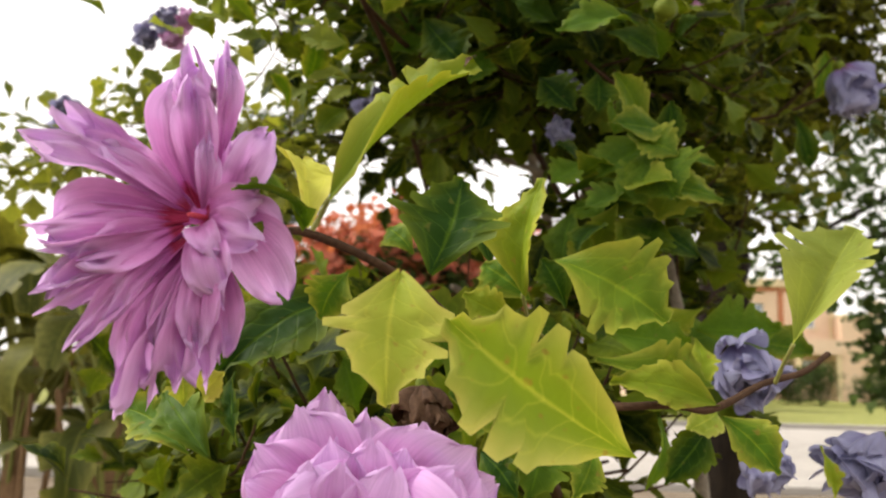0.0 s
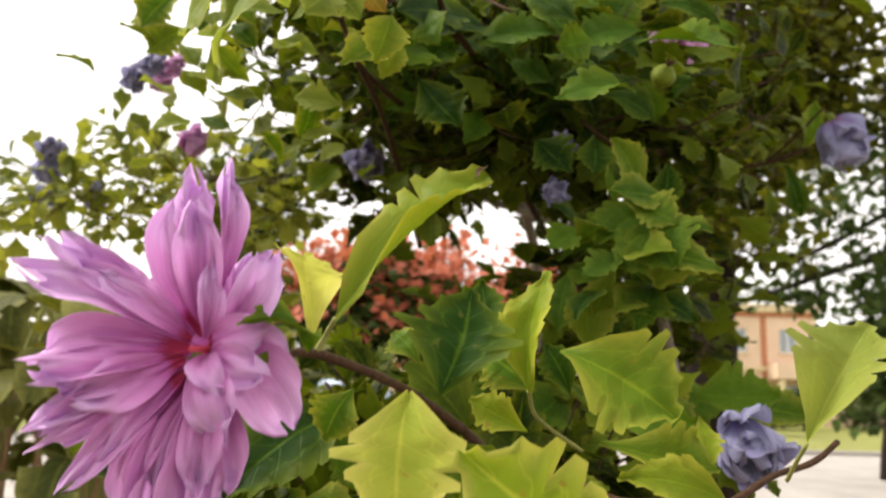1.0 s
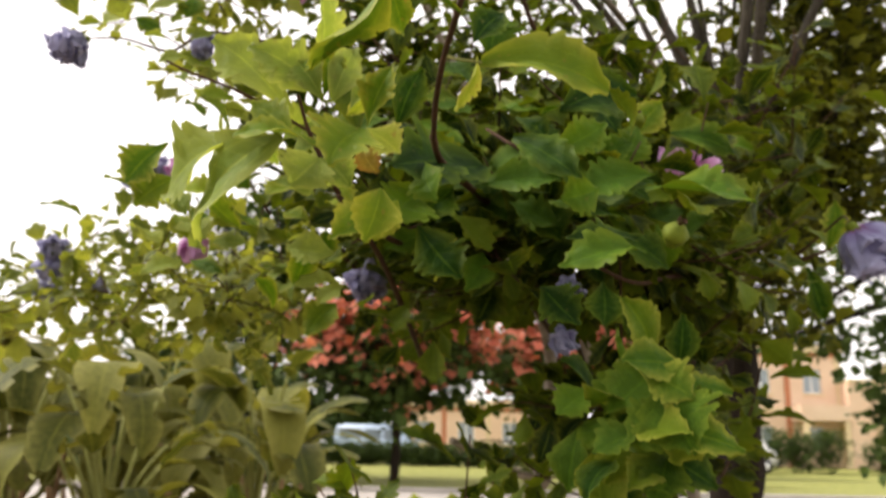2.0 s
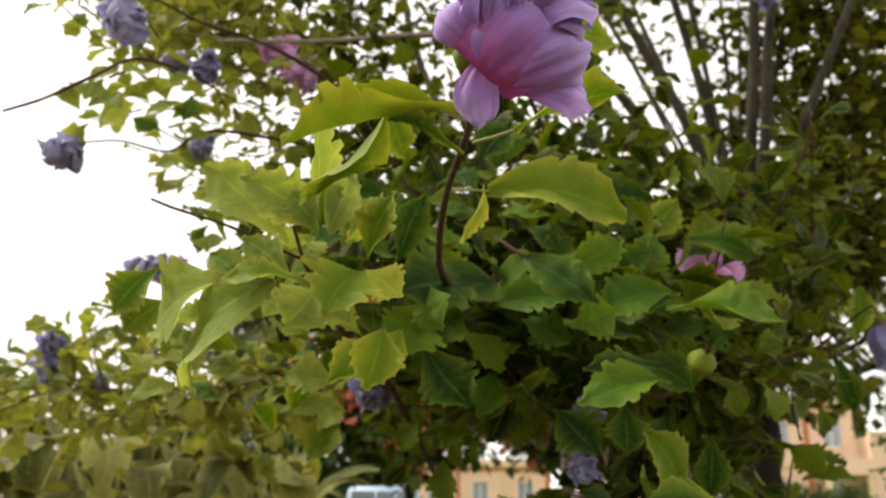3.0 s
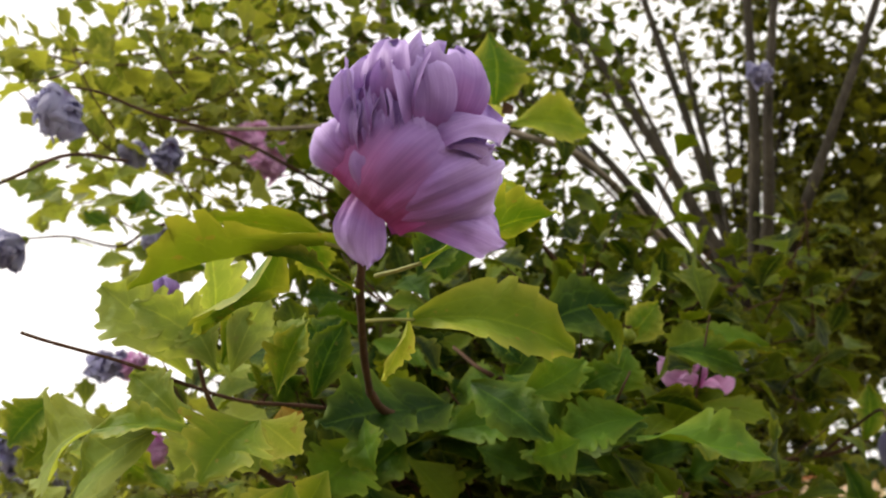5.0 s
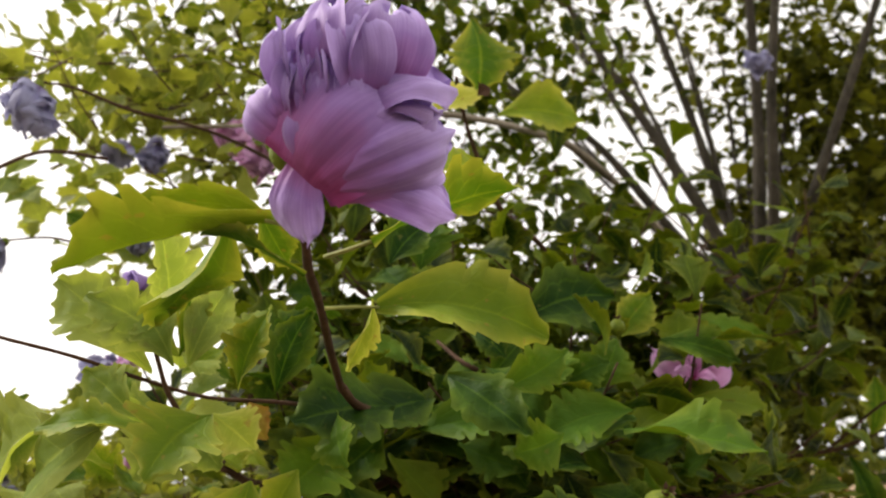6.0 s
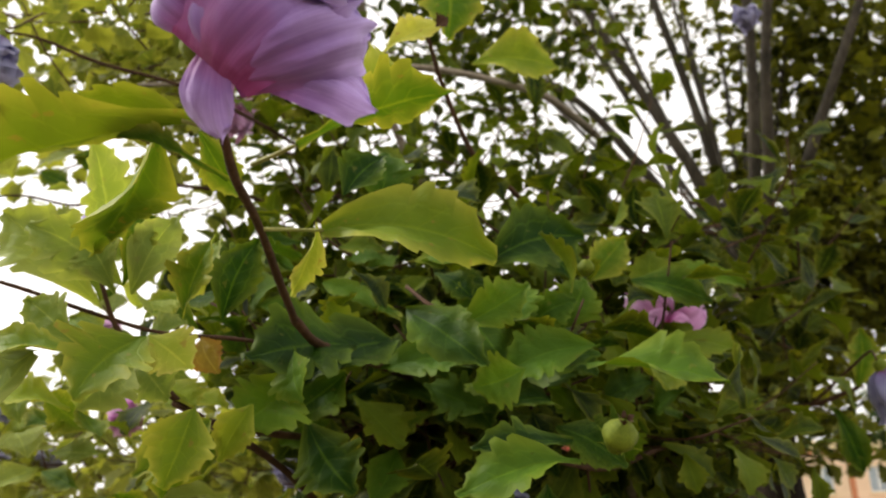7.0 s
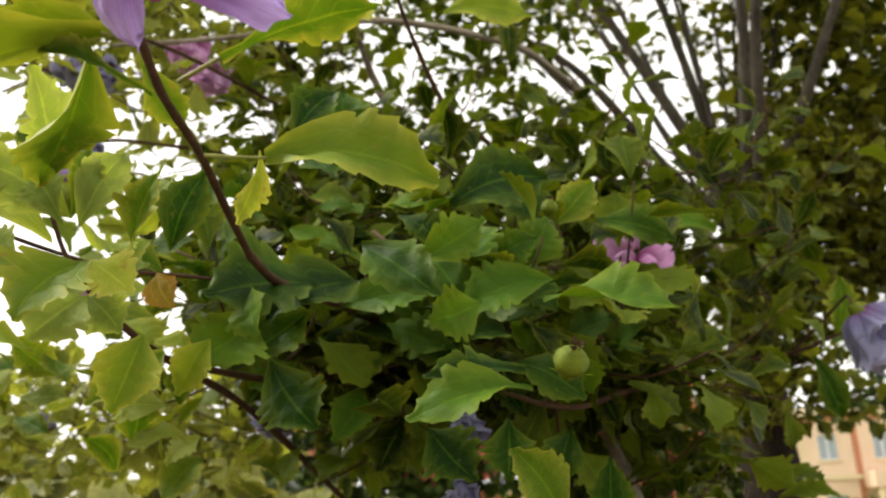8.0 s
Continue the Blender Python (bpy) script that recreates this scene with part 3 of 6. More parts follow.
# the two highest groups are added above the view, for overhead shade and fullness
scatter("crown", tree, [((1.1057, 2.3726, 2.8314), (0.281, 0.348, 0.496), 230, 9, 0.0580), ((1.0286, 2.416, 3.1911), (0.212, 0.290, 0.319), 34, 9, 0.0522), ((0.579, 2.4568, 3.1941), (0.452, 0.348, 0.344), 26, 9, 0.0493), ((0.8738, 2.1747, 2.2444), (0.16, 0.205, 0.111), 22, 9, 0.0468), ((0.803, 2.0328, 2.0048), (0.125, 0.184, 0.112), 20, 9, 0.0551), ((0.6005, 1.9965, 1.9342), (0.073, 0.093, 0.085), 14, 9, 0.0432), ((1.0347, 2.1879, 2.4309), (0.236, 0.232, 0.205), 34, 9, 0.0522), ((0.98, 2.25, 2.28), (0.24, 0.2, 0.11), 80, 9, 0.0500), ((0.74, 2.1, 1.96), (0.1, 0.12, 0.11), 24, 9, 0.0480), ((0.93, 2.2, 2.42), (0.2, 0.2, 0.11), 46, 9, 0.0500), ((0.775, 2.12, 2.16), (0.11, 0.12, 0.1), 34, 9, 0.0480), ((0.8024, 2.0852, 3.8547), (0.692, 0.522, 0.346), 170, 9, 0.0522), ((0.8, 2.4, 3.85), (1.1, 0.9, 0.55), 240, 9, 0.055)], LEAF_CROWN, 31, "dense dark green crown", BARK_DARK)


# ---- needle-like tree by the house ----
pine = thing("shade_tree", (0, 0, 0), "dark green tree with drooping boughs before the house", "tree")
branch(pine, [(9.342, 16.955, -0.6648), (9.2821, 16.253, 2.5134), (9.0153, 15.668, 5.1578), (8.7484, 15.0831, 7.8022)], 0.28, 0.1, BARK_DARK, "trunk", 10)
branch(pine, [(9.0835, 15.8318, 4.4172), (7.252, 14.9322, 3.8221), (6.2292, 14.4993, 3.4463), (5.5416, 14.0209, 3.2822)], 0.09, 0.02, BARK_DARK, "limb")
branch(pine, [(8.9068, 15.6681, 5.1558), (7.4442, 14.8005, 4.4218), (6.4168, 14.3932, 3.9301), (5.7244, 13.9389, 3.6566)], 0.07, 0.02, BARK_DARK, "limb")
scatter("bough_foliage", pine, [((8.75, 15.2171, 2.55), (0.85, 1.200, 1.424), 110, 9, 0.3000), ((6.526, 14.5204, 3.3559), (0.885, 0.800, 0.216), 16, 8, 0.2600), ((7.2352, 14.7348, 4.716), (1.221, 1.000, 0.509), 22, 8, 0.2800), ((7.1475, 14.8994, 3.9692), (1.119, 1.000, 0.254), 14, 8, 0.2800), ((8.7783, 15.4341, 6.2131), (1.628, 1.500, 1.085), 70, 8, 0.3000)], LEAF_FAR, 41, "dark drooping boughs", BARK_DARK)


# ---- red-flowering tree ----
def red_tree(at, height, spread, seed, label):
    t = thing("flowering_tree", at, label, "tree")
    rng = random.Random(seed)
    branch(t, [(0, 0, -0.1), (0.05, 0, height * 0.25), (0, 0.05, height * 0.5)], 0.16, 0.11, BARK_DARK, "trunk", 10)
    for k in range(6):
        a = k * 1.05 + rng.uniform(-0.2, 0.2)
        branch(t, [(0, 0.05, height * 0.42), (0.4 * spread * math.cos(a), 0.4 * spread * math.sin(a), height * 0.68), (0.75 * spread * math.cos(a), 0.75 * spread * math.sin(a), height * 0.85)], 0.07, 0.02, BARK_DARK, "limb", 6)
    scatter("crown", t, [((0, 0, height * 0.7), (spread, spread, height * 0.22), 420, 8, 0.5)], LEAF_FAR, seed, "dark green crown", BARK_DARK)
    scatter("blossom", t, [((0, -0.3, height * 0.88), (spread * 0.95, spread * 0.95, height * 0.14), 140, 9, 0.5), ((0, -0.5, height * 0.72), (spread * 1.05, spread * 1.05, height * 0.14), 90, 9, 0.45)], RED_BLOOM, seed + 1, "clusters of coral red blossom", BARK_DARK)
    return t


red_tree((-1.5, 27, 0), 5.5, 3.0, 51, "round tree topped with coral red blossom")
red_tree((4.3, 30, 0), 5.4, 1.9, 61, "round tree with coral red blossom beside the drive")


# ---- broad-leaved plants at the garden's edge ----
def broad_plant(at, height, count, seed, label):
    """A clump of paddle-shaped leaves, each torn along its veins, on long sheathed stalks."""
    p = thing("banana_plant", at, label, "plant", "broad-leaved plants")
    rng = random.Random(seed)
    v, f = tube_data([(0, 0, -0.05), (0.03, 0, height * 0.25), (0, 0.03, height * 0.5)], 0.09, 0.05, 10, 0.1)
    raw_mesh("stem", v, f, STEM_STRAW, p, "dry brown sheathed stem")
    for k in range(4):
        a = k * 1.7 + 0.4
        foot = Vector((0.16 * math.cos(a), 0.16 * math.sin(a), -0.05))
        branch(p, [foot, foot * 1.3 + Vector((0, 0, height * 0.3)), foot * 1.9 + Vector((0, 0, height * 0.62))], 0.028, 0.014, STEM_STRAW, "dry_stalk", 7)
    for k in range(count):
        a = k * 2.4 + rng.uniform(-0.3, 0.3)
        out = Vector((math.cos(a), math.sin(a), 0))
        root = Vector((0, 0, height * rng.uniform(0.2, 0.52)))
        mid = root + out * height * 0.12 + Vector((0, 0, height * rng.uniform(0.16, 0.42)))
        branch(p, [root, root.lerp(mid, 0.6) + Vector((0, 0, 0.04)), mid], 0.016, 0.009, TWIG_GREEN, "leaf_stalk", 6)
        length, wide = height * rng.uniform(0.17, 0.27), rng.uniform(0.42, 0.58)
        verts, faces, uvs = [], [], []
        rows = 12
        droop, pitch = rng.uniform(0.5, 1.3), rng.uniform(0.3, 1.2)
        for i in range(rows + 1):
            s = i / rows
            w = wide * math.sin(math.pi * (0.06 + 0.93 * s)) ** 0.55 * length
            ang = droop * s * s - pitch
            y, z = length * s * math.cos(ang), -length * s * math.sin(ang)
            for c in (-2, -1, 0, 1, 2):
                rag = 1 + 0.14 * rng.uniform(-1, 1) if abs(c) == 2 else 1
                verts.append((c / 2 * 0.5 * w * rag, y + 0.1 * abs(c) * w, z + (0.16 - 0.3 * s) * abs(c) * w))
                uvs.append((0.5 + c / 4, s))
        for i in range(rows):
            for j in range(4):
                if j in (0, 3) and rng.random() < 0.18:
                    continue
                q = i * 5 + j
                faces.append((q, q + 1, q + 6, q + 5))
        m, _ = axes_from(mid, mid + out, (0, 0, 1))
        raw_mesh("leaf_blade", verts, faces, LEAF_BLADE, p, "", uvs, m)
    return p


for k, (x, y, h) in enumerate(((-1.75, 4.6, 2.3), (-2.6, 5.2, 2.6), (-3.3, 4.9, 2.4), (-2.2, 6.3, 2.6), (-1.2, 5.6, 2.3), (-3.9, 6.2, 2.7), (-3.0, 7.5, 2.7), (-1.9, 7.9, 2.5))):
    broad_plant((x, y, 0), h, 30, 70 + k, "clump of broad torn green leaves on brown stalks")


# ---- tall far trees ----
def far_tree(at, height, spread, seed, label):
    t = thing("tall_tree", at, label, "tree")
    rng = random.Random(seed)
    branch(t, [(0, 0, -0.2), (0.1, 0, height * 0.3), (0, 0.1, height * 0.75)], 0.3, 0.1, BARK_DARK, "trunk", 10)
    groups = []
    for k in range(9):
        a, z = k * 2.4, height * (0.3 + 0.07 * k)
        r = spread * (1.0 - 0.07 * k) * rng.uniform(0.6, 0.9)
        branch(t, [(0, 0, z - 0.6), (0.5 * r * math.cos(a), 0.5 * r * math.sin(a), z), (r * math.cos(a), r * math.sin(a), z + 0.3)], 0.09, 0.02, BARK_DARK, "limb", 6)
        groups.append(((0.6 * r * math.cos(a), 0.6 * r * math.sin(a), z + 0.2), (spread * 0.5, spread * 0.5, height * 0.1), 70, 8, 0.32))
    scatter("crown", t, groups, LEAF_FAR, seed, "grey-green crown", BARK_DARK)
    return t


far_tree((-6.6, 30, 0), 11.0, 3.4, 91, "tall grey-green tree beyond the pavement")
far_tree((-10.5, 33, 0), 5.0, 3.0, 92, "grey-green tree beyond the pavement")
far_tree((9.5, 36, 0), 7.0, 3.0, 93, "dark green tree between the houses")


# ---- hedges ----
def hedge(lo, hi, seed, label, leaf_size=0.17):
    h = thing("hedge", ((lo[0] + hi[0]) / 2, (lo[1] + hi[1]) / 2, 0), label, "hedge")
    hx, hy, hz = (hi[0] - lo[0]) / 2, (hi[1] - lo[1]) / 2, hi[2]
    groups = []
    n = max(1, int(hx * 2 / 1.0))
    for i in range(n):
        groups.append(((-hx + (i + 0.5) * 2 * hx / n, 0, hz * 0.52), (hx / n * 1.15, hy, hz * 0.5), 170, 7, leaf_size))
    scatter("hedge_leaves", h, groups, LEAF_FAR, seed, "", BARK_DARK)
    return h


hedge((15.5, 40, 0), (19.2, 42.6, 2.1), 81, "rounded clipped dark green bush before the house")
hedge((20.6, 40.2, 0), (24.5, 42.4, 1.7), 85, "low clipped dark bush beside the road")
hedge((-9, 41, 0), (7, 42.2, 1.0), 82, "low dark green hedge along the lawn")
hedge((-14, 49, 0), (-4, 51, 3.0), 84, "tall unclipped dark hedge behind the parked vans", 0.42)
hedge((-11, 25.8, 0), (-4.4, 27.6, 3.3), 83, "tall dark green hedge beside the road", 0.34)


# ---- house ----
def house(at, w, d, storeys, bays, label, wing=True):
    h = thing("house", at, label, "house")
    hh = 3.35 * storeys
    t = 0.3
    pane_w, pane_h, sill_z = 1.1, 1.45, 0.95
    xs = [(-w / 2 + (i + 0.5) * w / bays) for i in range(bays)]
    bm = bmesh.new()

    def solid(lo, hi):
        v, f = box_data(lo, hi)
        vs = [bm.verts.new(p) for p in v]
        for face in f:
            bm.faces.new([vs[i] for i in face])

    edges = [-w / 2]
    for x in xs:
        edges += [x - pane_w / 2, x + pane_w / 2]
    edges.append(w / 2)
    for s in range(storeys):
        z0 = 3.35 * s
        for i in range(0, len(edges), 2):
            solid((edges[i], -d / 2, z0), (edges[i + 1], -d / 2 + t, z0 + 3.35))
        for x in xs:
            solid((x - pane_w / 2, -d / 2, z0), (x + pane_w / 2, -d / 2 + t, z0 + sill_z))
            solid((x - pane_w / 2, -d / 2, z0 + sill_z + pane_h), (x + pane_w / 2, -d / 2 + t, z0 + 3.35))
    solid((-w / 2, d / 2 - t, 0), (w / 2, d / 2, hh))
    solid((-w / 2, -d / 2 + t, 0), (-w / 2 + t, d / 2 - t, hh))
    solid((w / 2 - t, -d / 2 + t, 0), (w / 2, d / 2 - t, hh))
    ob = link_mesh("wall", bm, PEACH, h, "peach rendered wall")
    for p in ob.data.polygons:
        p.use_smooth = False
    box("cornice", (-w / 2 - 0.35, -d / 2 - 0.35, hh), (w / 2 + 0.35, d / 2 + 0.35, hh + 0.5), CREAM, h, "cream projecting cornice", 0.05)
    box("roof_trim", (-w / 2 - 0.15, -d / 2 - 0.15, hh - 0.22), (w / 2 + 0.15, -d / 2 - 0.004, hh - 0.004), TERRACOTTA, h, "terracotta band under the cornice", 0.03)
    for s in range(1, storeys):
        box("string_course", (-w / 2 - 0.08, -d / 2 - 0.16, 3.35 * s - 0.15), (w / 2 + 0.08, -d / 2 - 0.004, 3.35 * s + 0.12), CREAM, h, "", 0.02)
    for i in range(bays + 1):
        x = -w / 2 + i * w / bays
        box("pilaster", (x - 0.16, -d / 2 - 0.1, 0), (x + 0.16, -d / 2 - 0.003, hh - 0.24), TERRACOTTA if i % 2 else CREAM, h, "", 0.02)
    for s in range(storeys):
        z0 = 3.35 * s + sill_z
        for x in xs:
            win = box("window", (x - pane_w / 2, -d / 2 + 0.16, z0), (x + pane_w / 2, -d / 2 + 0.19, z0 + pane_h), GLASS, h, "grey reflecting window")
            for lo, hi in (((x - pane_w / 2, z0), (x - pane_w / 2 + 0.07, z0 + pane_h)), ((x + pane_w / 2 - 0.07, z0), (x + pane_w / 2, z0 + pane_h)), ((x - 0.035, z0), (x + 0.035, z0 + pane_h)),
                           ((x - pane_w / 2, z0), (x + pane_w / 2, z0 + 0.07)), ((x - pane_w / 2, z0 + pane_h - 0.07), (x + pane_w / 2, z0 + pane_h))):
                box("window_frame", (lo[0], -d / 2 + 0.12, lo[1]), (hi[0], -d / 2 + 0.159, hi[1]), WHITE, win)
            box("sill", (x - pane_w / 2 - 0.1, -d / 2 - 0.12, z0 - 0.1), (x + pane_w / 2 + 0.1, -d / 2 + 0.12, z0 - 0.004), CREAM, win)
    if wing:
        # stepped wing with capped pier beside the main block
        for x0, x1, top in ((w / 2 + 0.004, w / 2 + 1.7, 4.9), (w / 2 + 1.704, w / 2 + 3.2, 3.7), (w / 2 + 3.204, w / 2 + 5.2, 2.5)):
            box("wing", (x0, -d / 2 - 1.2, 0), (x1, d / 2 - 2, top), PEACH, h, "peach stepped wing", 0.03)
            box("coping", (x0 - 0.002, -d / 2 - 1.3, top + 0.003), (x1 + 0.1, d / 2 - 1.9, top + 0.2), CREAM, h, "", 0.03)
        box("pier", (w / 2 + 1.5, -d / 2 - 1.75, 0), (w / 2 + 2.1, -d / 2 - 1.31, 5.6), CREAM, h, "cream pier", 0.03)
        box("pier_cap", (w / 2 + 1.3, -d / 2 - 1.95, 5.604), (w / 2 + 2.3, -d / 2 - 1.11, 5.9), CREAM, h, "", 0.1)
        porch = box("porch", (w / 2 - 3.0, -d / 2 - 1.7, 2.7), (w / 2 - 0.1, -d / 2 - 0.17, 3.6), PEACH, h, "peach porch over a shaded entrance", 0.04)
        for x in (w / 2 - 2.8, w / 2 - 0.5):
            box("porch_post", (x, -d / 2 - 1.6, 0), (x + 0.3, -d / 2 - 1.3, 2.696), CREAM, porch, "", 0.02)
    return h


house((1.6, 62, 0), 9.0, 8, 1, 3, "single-storey peach house among trees", False)
house((17.3, 54.5, 0), 12.2, 9, 2, 4, "two-storey peach house with cream cornice and white windows")


# ---- parked vans ----
def van(at, turn, paint, label):
    v = thing("van", at, label, "van", "parked vans")
    v.rotation_euler = (0, 0, turn)
    prof = ((-2.2, 0.35), (-2.25, 0.9), (-2.1, 1.75), (-1.9, 1.95), (0.9, 1.95), (1.3, 1.8), (1.75, 1.15), (2.2, 1.0), (2.3, 0.6), (2.25, 0.35))
    bm = bmesh.new()
    left = [bm.verts.new((x, -0.85, z)) for x, z in prof]
    right = [bm.verts.new((x, 0.85, z)) for x, z in prof]
    n = len(prof)
    for i in range(n):
        bm.faces.new((left[i], left[(i + 1) % n], right[(i + 1) % n], right[i]))
    bm.faces.new(left[::-1])
    bm.faces.new(right)
    bmesh.ops.recalc_face_normals(bm, faces=bm.faces[:])
    bmesh.ops.bevel(bm, geom=bm.edges[:], offset=0.05, segments=2, affect="EDGES")
    link_mesh("body", bm, paint, v)
    for lo, hi in ((-1.9, -0.75), (-0.65, 0.25), (0.35, 1.1)):
        for s in (-1, 1):
            box("window", (lo, min(s * 0.83, s * 0.862), 1.2), (hi, max(s * 0.83, s * 0.862), 1.7), GLASS, v, "dark side window", 0.01)
    for x in (-1.45, 1.5):
        for s in (-1, 1):
            bm = bmesh.new()
            bmesh.ops.create_cone(bm, cap_ends=True, segments=20, radius1=0.33, radius2=0.33, depth=0.2, matrix=Matrix.Translation((x, s * 0.8, 0.33)) @ Matrix.Rotation(radians(90), 4, "X"))
            w = link_mesh("wheel", bm, TYRE, v)
            bm = bmesh.new()
            bmesh.ops.create_cone(bm, cap_ends=True, segments=16, radius1=0.19, radius2=0.17, depth=0.22, matrix=Matrix.Translation((x, s * 0.81, 0.33)) @ Matrix.Rotation(radians(90), 4, "X"))
            link_mesh("rim", bm, WHITE, w)
    return v


van((-3.4, 44.5, 0.06), 0.05, CAR_BLUE, "pale blue van parked behind the low hedge")
van((-8.4, 45.0, 0.06), -0.1, WHITE, "white van parked behind the low hedge")
van((13.4, 40.4, 0.06), 0.35, WHITE, "white van parked on the lawn's edge")


# ---- the flowering shrub ----
shrub = thing("hibiscus_shrub", (0, 0, 0), "large flowering shrub with lobed green leaves and mauve double blooms", "shrub")
# first bloom, beside the lens at the start
bloom_a = calyx(shrub, (-0.0566, 0.2817, 1.5438), (-0.68, -0.733, 0.016), 0.011, "flower", "open pink-mauve double bloom with ruffled petals")
bloom_a_to = bloom_a.matrix_basis.inverted()
place = petals_in(bloom_a, (-0.0807, 0.266, 1.5474), (1.0, -0.004, 0.026), (-0.026, -0.139, 0.99), (0.0, -0.99, -0.139), PETAL_PINK)
place((2.7, -3.7, -8.2), (-17.4, 11.9, -4.6), (-0.2, 0.2, 1), 0.57, 0.24, 0.38, 1.95, 0.16, 0.03)
place((2.7, -4.6, -8.2), (-18.3, -26.6, -4.6), (-0.2, -0.2, 1), 0.49, 0.24, 0.38, 1.95, 0.16, 0.03)
place((3.7, -5.5, -8.2), (0.9, -41.2, -6.4), (0, -0.1, 1), 0.41, 0.24, 0.38, 1.95, 0.16, 0.03)
place((3.7, -2.7, -8.2), (6.4, 24.7, -7.3), (0.1, 0.1, 1), 0.49, 0.24, 0.38, 1.95, 0.16, 0.03)
place((1.3, 1.3, -2.2), (-8.6, 44.5, 0.9), (-0.15, 0.05, 1), 0.32, 0.30, 0.44, 1.79, 0.16, 0.03)
place((3.1, 1.6, 0.0), (0.9, 42.0, 4.0), (0.2, 0, 1), 0.34, 0.18, 0.56, 1.62, 0.16, 0.03)
place((4.9, 13.7, -5.5), (12.3, 53.7, -3.3), (0.45, 0, 0.9), 0.18, 0.36, 0.88, 2.60, 0.16, 0.03)
place((0.9, 22.9, -4.6), (-2.0, 50.0, -2.7), (0, 0, 1), 0.41, 0.60, 0.38, 3.58, 0.16, 0.03)
place((3.1, 0.5, 1.5), (7.3, 22.9, 7.0), (0.4, 0, 0.9), 0.34, 0.24, 0.62, 1.95, 0.16, 0.03)
place((-1.3, 1.6, -1.8), (-39.8, 28.0, 8.2), (0, 0.5, 0.9), 0.25, 0.24, 0.50, 3.58, 0.16, 0.03)
place((-1.3, 1.3, 0.0), (-46.3, 24.7, 12.8), (0.1, 0.45, 0.9), 0.25, 0.36, 0.50, 2.44, 0.16, 0.03)
place((-1.3, 0.9, 1.5), (-23.8, 19.6, 12.8), (0.1, 0.5, 0.85), 0.34, 0.36, 0.38, 2.11, 0.16, 0.03)
place((-1.3, 0.2, 0.0), (-33.5, 5.5, 8.8), (0, 0.3, 1), 0.20, 0.18, 0.62, 1.95, 0.16, 0.03)
place((-1.3, -1.8, 1.8), (-46.3, -4.9, 14.3), (0, 0.3, 0.95), 0.38, 0.36, 0.38, 2.27, 0.16, 0.03)
place((-1.3, -3.1, 0.7), (-44.2, -11.2, 10.6), (0, 0, 1), 0.32, 0.30, 0.38, 2.27, 0.16, 0.03)
place((-2.7, -4.6, 2.9), (-30.6, -15.2, 16.1), (0, -0.1, 1), 0.45, 0.42, 0.31, 2.44, 0.16, 0.03)
place((-2.7, -7.3, 0.0), (-47.4, -21.8, 8.8), (-0.1, 0.2, 1), 0.20, 0.24, 0.50, 2.60, 0.16, 0.03)
place((-2.7, -8.2, -0.7), (-44.2, -31.1, 7.7), (-0.1, 0.1, 1), 0.25, 0.24, 0.50, 2.27, 0.16, 0.03)
place((-2.4, -8.6, 1.8), (-36.6, -42.3, 12.1), (-0.2, -0.2, 0.95), 0.20, 0.18, 0.62, 1.62, 0.16, 0.03)
place((-1.6, -9.0, 3.7), (-23.8, -31.7, 15.0), (-0.2, 0.1, 1), 0.29, 0.30, 0.50, 1.95, 0.16, 0.03)
place((-1.3, -9.7, -0.7), (-24.7, -62.5, 4.8), (-0.3, 0, 0.95), 0.23, 0.24, 0.62, 2.44, 0.16, 0.03)
place((-0.5, -10.1, 0.4), (-15.9, -58.4, 6.6), (-0.2, 0, 1), 0.25, 0.24, 0.56, 2.11, 0.16, 0.03)
place((0.9, -11.2, -1.1), (-7.3, -54.4, 4.0), (-0.1, 0, 1), 0.25, 0.18, 0.50, 1.95, 0.16, 0.03)
place((2.4, -11.2, -2.2), (3.1, -55.5, 0.0), (0, 0, 1), 0.32, 0.24, 0.44, 2.11, 0.16, 0.03)
place((0.9, -10.4, 2.9), (-10.4, -47.1, 10.6), (-0.3, 0, 0.95), 0.18, 0.24, 0.62, 1.62, 0.16, 0.03)
place((3.8, -9.7, 2.6), (4.2, -43.4, 8.4), (0.2, 0, 1), 0.36, 0.30, 0.44, 2.11, 0.16, 0.03)
place((5.3, -10.1, -1.5), (9.7, -46.7, -0.9), (0.3, 0, 0.95), 0.39, 0.24, 0.50, 1.95, 0.16, 0.03)
place((7.5, -0.5, -5.5), (29.5, -25.1, -2.2), (0.4, 0.1, 0.9), 0.62, 0.60, 0.38, 1.79, 0.3)
place((7.5, 0.9, -5.5), (26.9, -8.2, -4.0), (0.3, 0.2, 0.9), 0.73, 0.60, 0.31, 1.79, 0.3)
place((4.2, -1.8, 1.8), (19.6, 4.2, 7.7), (0.1, 0.3, 1), 0.62, 0.72, 0.25, 2.60, 0.16, 0.03)
place((3.8, -3.7, 1.8), (18.9, -8.2, 11.4), (0.2, 0, 1), 0.69, 0.72, 0.19, 3.09, 0.16, 0.03)
place((3.5, -4.9, 2.6), (10.8, -25.1, 13.6), (0.1, -0.1, 1), 0.62, 0.60, 0.25, 3.25, 0.16, 0.03)
place((3.1, -4.2, 3.3), (8.6, -11.9, 13.9), (0.1, 0.1, 1), 0.66, 0.60, 0.38, 3.25, 0.16, 0.03)
place((8.6, 3.7, -6.4), (23.6, 24.7, -3.3), (0.35, 0.1, 0.9), 0.50, 0.66, 0.75, 1.79, 0.3)
